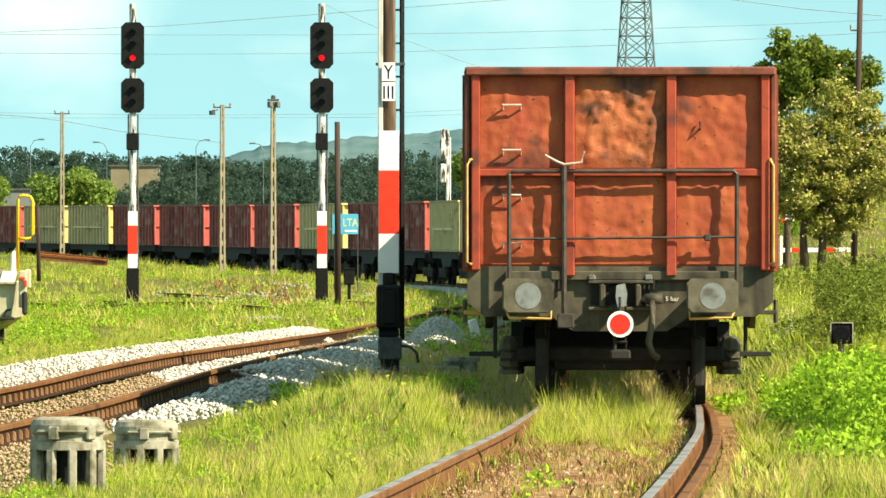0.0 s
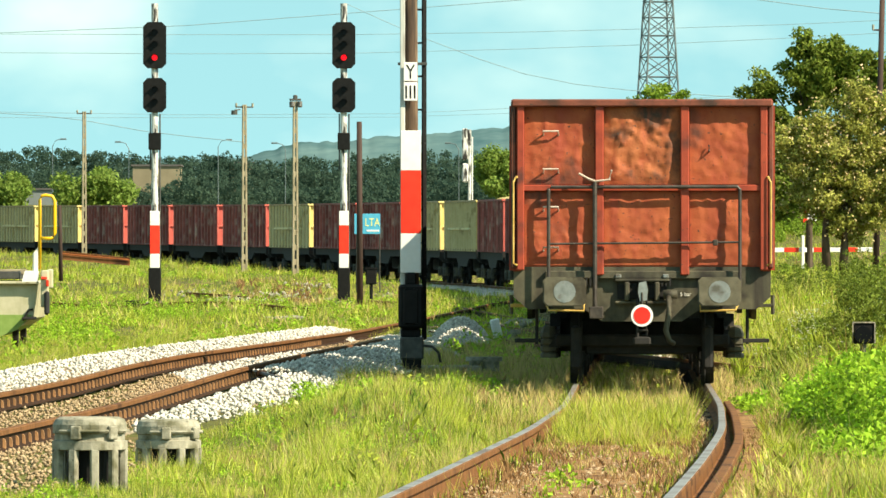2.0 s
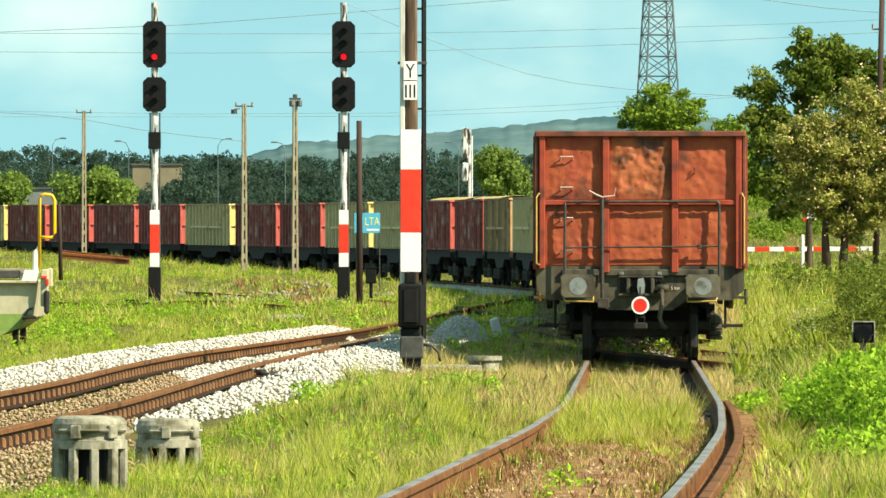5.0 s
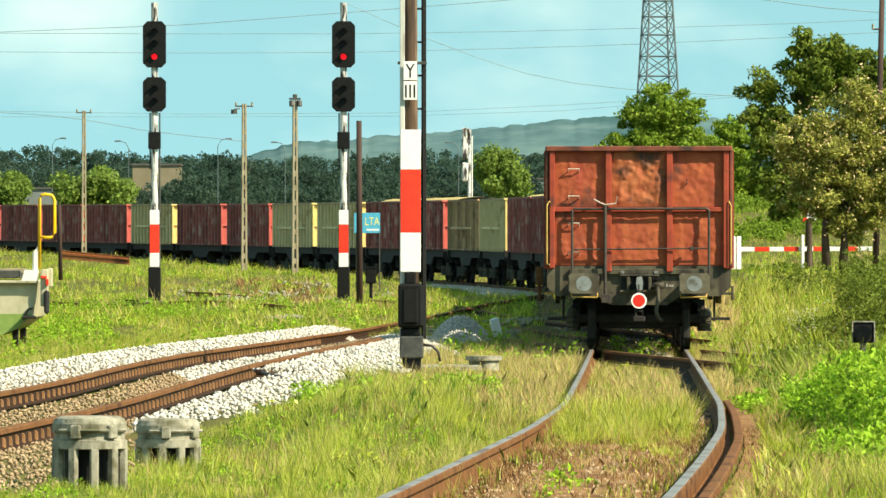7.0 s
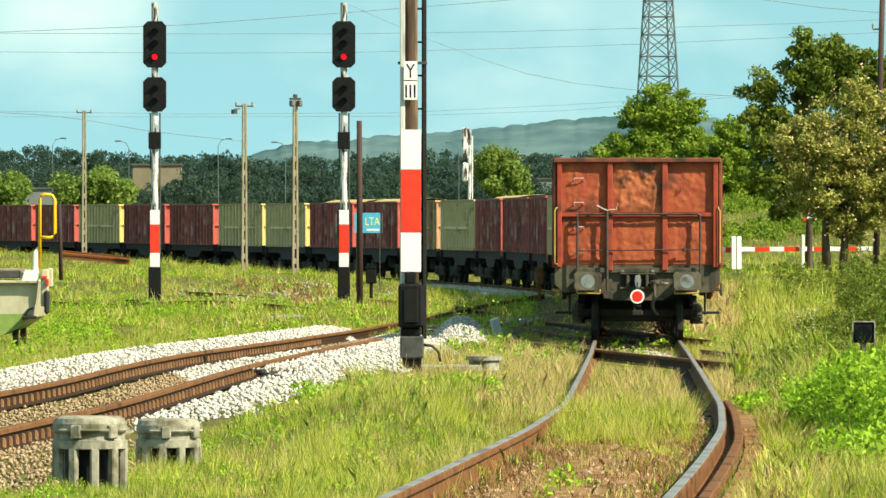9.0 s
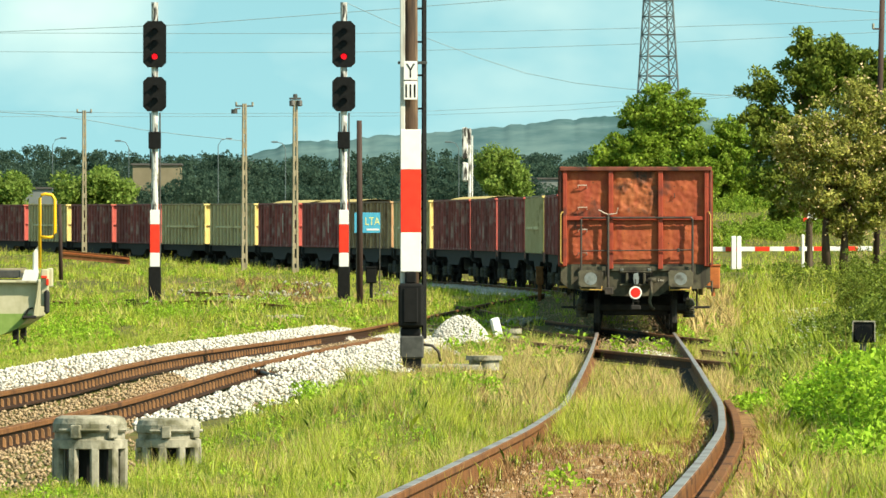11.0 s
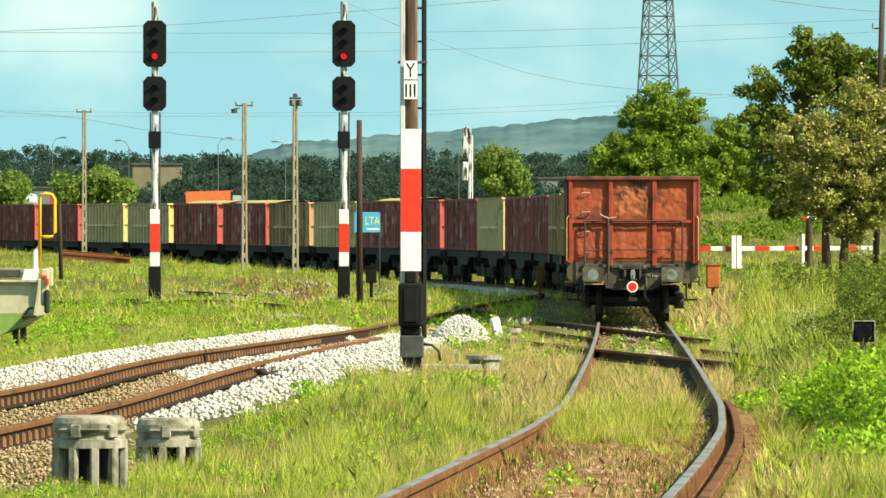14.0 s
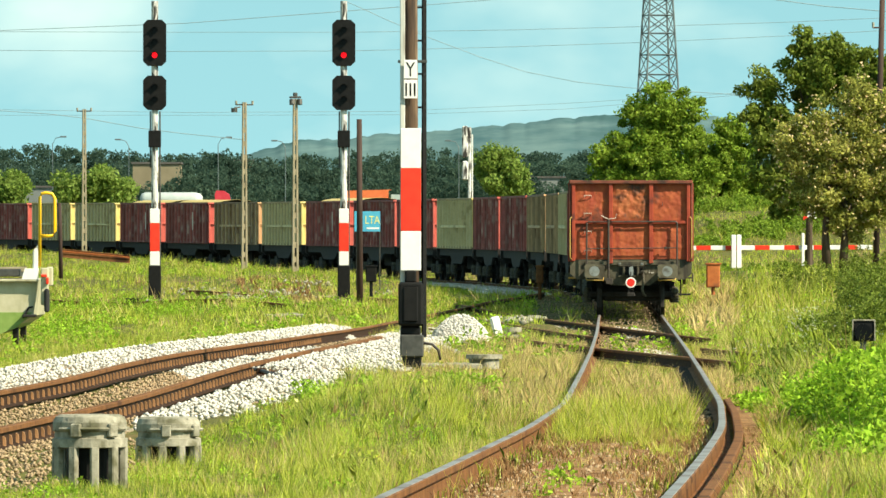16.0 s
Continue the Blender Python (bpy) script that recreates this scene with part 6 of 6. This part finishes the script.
def clear(x, d):
    """Where grass may stand: off the rails, the white ballast and the dirt."""
    om = np.abs(x - main_x(d))
    ok = (np.abs(om - 0.7525) > 0.09)
    ok &= ~((om < 0.66) & (d < 90) & (fbm(x * 1.7, d, 5) + 1.6 * fbm(x * 5, d * 3, 8) < 2.0 - 3.4 * smooth(58, 76, d)))
    ok &= ~((x - main_x(d) > 0.5) & (x - main_x(d) < np.where(d < 95, 1.1, 0.85)) & (d < 135))
    wob = 0.22 * np.sin(d * 0.33) + 0.15 * np.sin(d * 0.9 + 1)
    ok &= ~((x > rail_a(d) - 1.1 - wob) & (x < rail_b(d) + np.where(d > 80, 1.1, 1.15) + wob * 0.8) & (d < 172) & (d > 40))
    ok &= ~((np.abs(x - spot(640, 0, 128).x) < 0.42) & (np.abs(d - 130) < 10))
    ok &= ~((np.abs(x - spot(812, 0, 165).x) < 0.55) & (np.abs(d - 166) < 11))
    ok &= ~((x - main_x(d) > -2.6) & (x - main_x(d) < 0.7) & (d > 172) & (d < 330) & (fbm(x * 2, d, 3) < 0.5))
    ok &= ~((x - main_x(d) > -3.2) & (x - main_x(d) < -1.0) & (d > 312) & (d < 425))
    for row in CROSSING:
        row = np.array(row)
        ok &= ~((np.abs(x - np.interp(d, row[:, 0], row[:, 1])) < 0.16) & (d > row[0, 0]) & (d < row[-1, 0]))
    return ok


def meadow():
    """Grass in tufts, each with its own height and colour, in three belts of distance."""
    kinds = ((M_GRASS, "grass", "lush uneven green grass"), (M_GRASS_L, "light_grass", "yellow-green grass"), (M_GRASS_Y, "dry_grass", "dry straw-coloured grass"),
             (M_GRASS_B, "brown_grass", "brown withered stalks"), (M_GRASS_D, "dark_grass", "dark green grass tufts"))
    heap_v, heap_f = [[] for k in kinds], [[] for k in kinds]
    for i, (tufts, per, lo, hi, h0, w0, rad, tall) in enumerate(((34000, 13, 44, 80, 0.058, 0.0046, 0.05, 0), (48000, 11, 80, 200, 0.078, 0.0075, 0.09, 0), (26000, 10, 200, 480, 0.14, 0.024, 0.25, 0),
                                                                 (6000, 9, 44, 84, 0.095, 0.0052, 0.03, 1), (8500, 9, 84, 200, 0.12, 0.0085, 0.05, 1), (1800, 10, 200, 440, 0.14, 0.016, 0.15, 1))):
        rng = np.random.RandomState(40 + i)
        td = lo + (hi - lo) * rng.rand(tufts)
        tx = rng.uniform(-0.055, 0.055, tufts) * td
        f1, f2, f3 = fbm(tx, td, 7), fbm(tx, td, 17), fbm(tx * 2.5, td * 2, 31)
        om = tx - main_x(td)
        th = h0 * rng.uniform(0.45, 1.45, tufts) * (1 + 0.5 * np.clip(f1, -1, 1.2))
        th *= np.where((np.abs(om) < 0.7), np.where((td > 70) & (td < 86), 1.3, 0.8), np.where((td > 66) & (td < 88) & (om < -1.1) & (tx - rail_b(td) > 1.2), 1.2, 1.0))
        th *= np.where((om > 1.6) & (td < 330), 1.6, np.where((tx / td > 0.022) & (td > 330), 1.3, 1.0))
        th *= np.where((om < -1.2) & (td < 72), 0.8, 1.0)
        strip = (np.abs(om + 0.4) < 1.7) & (td > 88) & (td < 150)
        edge = ((om > 0.8) & (om < 2.6)) | (np.abs(om + 1.0) < 0.3)
        f4, f5 = 0.6 * fbm(tx * 5, td * 1.1, 23) + 0.6 * fbm(tx * 11, td * 2.3, 24), fbm(tx * 4, td * 0.9, 29)
        th *= np.clip(1 + 1.0 * f4, 0.25, 2.2)
        dry = np.clip(0.05 + 0.40 * (f5 > 0.7) * (td < 120) + 0.62 * ((om > -3.2) & (om < -0.8) & (td > 92) & (td < 170)) * (f1 > -0.6) + 0.22 * ((om > 0.8) & (om < 2.0) & (td > 100) & (td < 270)) * (f3 > -0.2) + 0.25 * ((td > 265) & (td < 330) & (tx < 0)) * (f3 > 0.2) + 0.20 * (f2 > 0.6) + 0.55 * strip * (f3 > -0.5) + 0.18 * edge, 0, 0.85)
        u = rng.rand(tufts)
        u = np.where((tall > 0), u * 0.8, u)
        kind = np.where(u < dry * 0.75, 2, np.where(u < dry, 3, np.where(0.5 * f3 + 0.7 * f4 + rng.normal(0, 0.4, tufts) > 0.42, 1, np.where(rng.normal(0, 0.5, tufts) - f1 * 0.4 - f4 * 0.9 + 0.2 * tall > 0.25, 4, 0))))
        th = np.where(kind == 2, th * 1.25, th)
        n = tufts * per
        r = np.repeat(rng.uniform(0.5, 1.5, tufts), per) * rad
        x, d = np.repeat(tx, per) + rng.normal(0, 1, n) * r, np.repeat(td, per) + rng.normal(0, 1, n) * r * 2
        h, kk = np.repeat(th, per) * rng.uniform(0.45, 1.35, n), np.repeat(kind, per)
        kk = np.where(rng.rand(n) < (0.25 if lo < 100 else 0.06), rng.choice([0, 1, 1, 2, 4], n), kk)
        ok = clear(x, d) & np.repeat(rng.rand(tufts) < np.clip(0.78 + 0.6 * f4, 0.3, 1), per)
        for q, (m, nm, lab) in enumerate(kinds):
            sel = ok & (kk == q)
            v, f = blades(x[sel], d[sel], h[sel], w0 * rng.uniform(0.6, 1.4, sel.sum()), 0.7, 60 + i * 5 + q, False)
            heap_f[q].append(f + sum(len(a) for a in heap_v[q]))
            heap_v[q].append(v)
    for q, (m, nm, lab) in enumerate(kinds):
        tagged(new(nm, fast_mesh(nm, np.concatenate(heap_v[q]), np.concatenate(heap_f[q]), [m])), lab, "grass", kind="stuff")


meadow()


def dirt_stalks():
    """Withered stalks and a few green tufts on the bare dirt between the rails."""
    rng = np.random.RandomState(55)
    for nm, m, lab, n, h in (("brown_stalks", M_GRASS_B, "brown withered stalks on bare dirt", 750, 0.03), ("green_tufts", M_GRASS, "sparse green tufts on bare dirt", 190, 0.04), ("straw_stalks", M_GRASS_Y, "straw stalks on bare dirt", 130, 0.03)):
        d = 47 + 34 * rng.rand(n) ** 0.7
        u = rng.uniform(-1, 1, n)
        u = np.where(rng.rand(n) < 0.25, rng.uniform(0.92, 1.5, n), np.sign(u) * np.abs(u) ** 0.7 * 0.62)
        x = np.repeat(main_x(d) + u, 9) + rng.normal(0, 0.05, n * 9)
        d = np.repeat(d, 9) + rng.normal(0, 0.12, n * 9)
        v, f = blades(x, d, h * rng.uniform(0.4, 1.6, n * 9) + 0.02, 0.006 * rng.uniform(0.6, 1.4, n * 9), 0.9, 57, True)
        tagged(new(nm, fast_mesh(nm, v, f, [m])), lab, "grass", kind="stuff")


dirt_stalks()


def weeds(name, rows, mat, label, seed, leaf, per, tall):
    """Leafy weeds: stems with clumps of leaves, at (px, d, count, half width, height)."""
    rng = np.random.RandomState(seed)
    cs, rs = [], []
    for px, d, n, half, h in rows:
        for i in range(n):
            x = spot(px, 0, d).x + rng.uniform(-half, half)
            dd = d + rng.uniform(-4, 4)
            g = float(ground_z(x, dd))
            hh = h * rng.uniform(0.5, 1.1)
            for q in range(tall):
                cs.append((x + rng.uniform(-0.08, 0.08), dd + rng.uniform(-0.1, 0.1), g + hh * (0.15 + 0.85 * q / max(1, tall - 1))))
                rs.append(rng.uniform(0.07, 0.16) * (1.3 - 0.5 * q / tall))
    v, f = leaf_cloud(cs, rs, per, leaf, seed + 3, 0.8, 0.3)
    return tagged(new(name, fast_mesh(name, v, f, [mat])), label, "weeds", kind="stuff")


weeds("leafy_weeds", [(1540, 76, 110, 0.24, 0.64), (1485, 80, 70, 0.18, 0.54), (1585, 70, 70, 0.2, 0.68), (1445, 84, 40, 0.14, 0.40), (1420, 82, 10, 0.1, 0.24), (1560, 60, 12, 0.2, 0.3), (1500, 66, 10, 0.2, 0.22), (1340, 92, 9, 0.1, 0.2)], M_WEED, "bright green broad-leaved weeds", 70, 0.030, 18, 7)
weeds("tall_weeds", [(1555, 150, 60, 0.35, 0.8), (1470, 132, 14, 0.3, 0.35), (1545, 190, 70, 0.6, 1.0), (1460, 165, 26, 0.4, 0.4), (1510, 150, 34, 0.4, 0.55), (1400, 130, 14, 0.3, 0.28), (1550, 240, 80, 0.9, 1.3), (1400, 260, 24, 1.2, 0.45), (1350, 106, 12, 0.15, 0.2), (1470, 290, 50, 1.8, 0.8)], M_LEAF_M, "tall tangled green weeds", 71, 0.035, 24, 6)


def tall_grass(name, rows, mat, label, seed):
    """Single long bent blades in clumps, at (px from, px to, d from, d to, clumps, height, width)."""
    rng = np.random.RandomState(seed)
    vv, ff, k = [], [], 0
    for p0, p1, d0, d1, n, h, w in rows:
        d = rng.uniform(d0, d1, n)
        x = (rng.uniform(p0, p1, n) - 784) * d / F
        ok = clear(x, d)
        x, d = np.repeat(x[ok], 8), np.repeat(d[ok], 8)
        m = len(x)
        x, d = x + rng.normal(0, h * 0.13, m), d + rng.normal(0, 0.2, m)
        v, f = blades(x, d, h * rng.uniform(0.4, 1.25, m), w * rng.uniform(0.7, 1.4, m), 0.75, seed + k, True)
        ff.append(f + sum(len(a) for a in vv))
        vv.append(v)
        k += 1
    return tagged(new(name, fast_mesh(name, np.concatenate(vv), np.concatenate(ff), [mat])), label, "grass", kind="stuff")


tall_grass("long_grass", [(1310, 1600, 50, 80, 230, 0.17, 0.010), (1360, 1600, 80, 110, 150, 0.24, 0.011), (1300, 1600, 110, 200, 320, 0.35, 0.02), (400, 1010, 56, 90, 110, 0.12, 0.007), (1040, 1250, 74, 96, 70, 0.14, 0.008)], M_GRASS, "long bent green grass blades", 301)
tall_grass("pale_long_grass", [(1310, 1600, 50, 80, 150, 0.16, 0.010), (1300, 1600, 90, 200, 110, 0.28, 0.015), (350, 1010, 56, 95, 150, 0.12, 0.006), (1040, 1250, 74, 100, 70, 0.14, 0.008)], M_GRASS_L, "long yellow-green grass blades", 302)
tall_grass("straw_grass", [(1270, 1400, 78, 125, 90, 0.20, 0.009), (760, 1040, 90, 165, 240, 0.20, 0.009), (1050, 1230, 92, 125, 110, 0.18, 0.009), (1225, 1300, 190, 300, 120, 0.45, 0.03), (1310, 1500, 50, 75, 60, 0.16, 0.010), (380, 760, 250, 300, 90, 0.25, 0.03)], M_GRASS_Y, "long straw-coloured grass stalks", 303)
tall_grass("dark_long_grass", [(1340, 1600, 95, 200, 300, 0.28, 0.015), (400, 1000, 60, 100, 160, 0.10, 0.007), (520, 760, 92, 104, 120, 0.16, 0.008), (1300, 1450, 78, 110, 50, 0.16, 0.010)], M_GRASS_D, "dark green grass in clumps", 304)

tall_grass("withered_grass", [(420, 570, 268, 330, 130, 0.22, 0.03), (430, 980, 56, 90, 170, 0.07, 0.008), (1290, 1420, 76, 110, 60, 0.16, 0.010), (1310, 1560, 48, 62, 60, 0.14, 0.012), (760, 860, 92, 112, 60, 0.16, 0.010)], M_GRASS_B, "brown withered grass in patches", 305)


def umbels():
    """Flat white flower heads over the weeds."""
    rng = np.random.RandomState(310)
    c = []
    for p0, p1, d0, d1, n in ((1395, 1445, 150, 185, 90), (1300, 1560, 120, 230, 110), (1500, 1568, 150, 190, 80)):
        for i in range(n):
            d = rng.uniform(d0, d1)
            x = spot(rng.uniform(p0, p1), 0, d).x
            c.append((x, d, float(ground_z(x, d)) + rng.uniform(0.12, 0.5)))
    v, f = leaf_cloud(c, np.full(len(c), 0.035), 7, 0.010, 311, 0.3, 0.2)
    tagged(new("white_umbels", fast_mesh("white_umbels", v, f, [M_UMBEL])), "white flower heads among the weeds", "flowers", kind="stuff")


umbels()
weeds("slope_weeds", [(1260, 372, 80, 1.3, 0.3), (1320, 380, 90, 1.5, 0.35), (1390, 385, 90, 1.5, 0.4), (1450, 390, 90, 1.6, 0.7), (1300, 405, 80, 2.0, 0.45), (1380, 412, 80, 2.5, 0.5), (1350, 345, 40, 2.0, 0.25)], M_LEAF, "lush green growth on the bank behind the barrier", 75, 0.055, 34, 4)
weeds("low_weeds", [(590, 93, 22, 0.4, 0.14), (660, 93, 40, 0.5, 0.18), (120, 175, 50, 0.8, 0.5), (1000, 58, 12, 0.15, 0.10), (970, 53, 5, 0.1, 0.08), (830, 104, 25, 0.4, 0.2), (200, 240, 60, 2.0, 0.4), (420, 262, 40, 1.6, 0.3), (330, 230, 40, 1.2, 0.3), (560, 250, 30, 0.8, 0.25)], M_WEED, "low green weeds among the stones", 72, 0.03, 16, 3)


def rubble():
    rng = np.random.RandomState(91)
    pts = []
    for px, d, n, half in ((410, 285, 60, 0.45), (460, 282, 30, 0.4), (490, 300, 60, 0.6), (555, 315, 40, 0.4), (680, 300, 30, 0.3), (900, 205, 60, 0.3), (330, 300, 25, 0.4)):
        for i in range(n):
            x, dd = spot(px, 0, d).x + rng.normal() * half, d + rng.normal() * 3
            pts.append((x, dd, float(ground_z(x, dd)) + rng.uniform(0.02, 0.14)))
    stones("rubble", pts, 0.10, M_CONC_G, "scattered grey rubble in the grass", 91, "rubble")


rubble()


def sleeper_pile(px, d, turn):
    b = base_at(px, d, 0.0)
    s = thing("concrete_block", pose(b.x, b.y, b.z, 0, 0, turn), "loose weathered concrete sleeper in the grass", "concrete block", "loose concrete blocks")
    part("block", Mesh().box((0, 0, 0.06), (1.0, 0.26, 0.2), ch=0.03), M_CONC_G, s)
    part("rail_seat", Mesh().box((0.2, 0, 0.17), (0.3, 0.2, 0.03), ch=0.01), M_CONC_G, s)


for px, d, turn in ((503, 225, 5), (575, 290, 20), (930, 210, 10)):
    sleeper_pile(px, d, turn)


def leaning_slab():
    b = base_at(880, 172, 0.05)
    s = thing("concrete_slab", pose(b.x, b.y, b.z), "pale concrete slab leaning beside round pit covers", "concrete block")
    part("slab", Mesh().box((0, 0, 0.24), (0.17, 0.10, 0.52), pose(0, 0, 0, 0, -14, 20), ch=0.02), M_WHITE, s)
    for x, z in ((0.26, 0.1), (0.30, 0.24)):
        part("pit_cover", Mesh().tube([(x, 0.1, z - 0.04), (x, 0.1, z + 0.05)], 0.17, 16), M_CONC_G, s, "round grey pit cover")
    part("pit_ring", Mesh().tube([(0.27, 0.1, -0.05), (0.27, 0.1, 0.22)], 0.12, 14), M_CONC_G, s)


leaning_slab()


def point_rod():
    """A dark switch rod lying across the ballast."""
    a, b = spot(452, 656, 103), spot(542, 686, 99)
    s = thing("point_rod", pose(a.x, a.y, a.z), "dark iron switch rod lying across white ballast", "switch rod")
    d = b - a
    part("rod", Mesh().tube([(0, 0, 0.0), tuple(d * 0.5 + Vector((0, 0, 0.01))), tuple(d)], 0.024, 7), M_PIPE, s)
    part("joint", Mesh().box(tuple(d * 0.12), (0.12, 0.1, 0.07), ch=0.015), M_RAILWEB, s)


point_rod()


def meadow_herbs():
    """Small broad-leaved herbs all over the meadow, in patches."""
    rng = np.random.RandomState(77)
    for nm, m, lab, n, lo, hi, leaf, rad, key in (("meadow_herbs", M_WEED, "small leafy herbs in the meadow", 8500, 46, 130, 0.013, 0.045, -0.1), ("yellow_herbs", M_GRASS_L, "yellow-green flowering herbs", 3200, 60, 240, 0.026, 0.09, 0.45),
                                                  ("far_herbs", M_WEED, "clumps of green herbs on the bank", 4200, 130, 400, 0.045, 0.16, 0.1)):
        d = lo + (hi - lo) * rng.rand(n)
        x = rng.uniform(-0.054, 0.054, n) * d
        ok = clear(x, d) & (fbm(x * 1.3, d * 0.8, int(leaf * 1000)) > key)
        x, d = x[ok], d[ok]
        h = rad * rng.uniform(0.4, 1.6, len(x))
        c = np.c_[x, d, ground_z(x, d) + h * 0.7]
        v, f = leaf_cloud(c, h, 14, leaf, 78, 0.9, 0.3)
        tagged(new(nm, fast_mesh(nm, v, f, [m])), lab, "herbs", kind="stuff")


meadow_herbs()

motions()
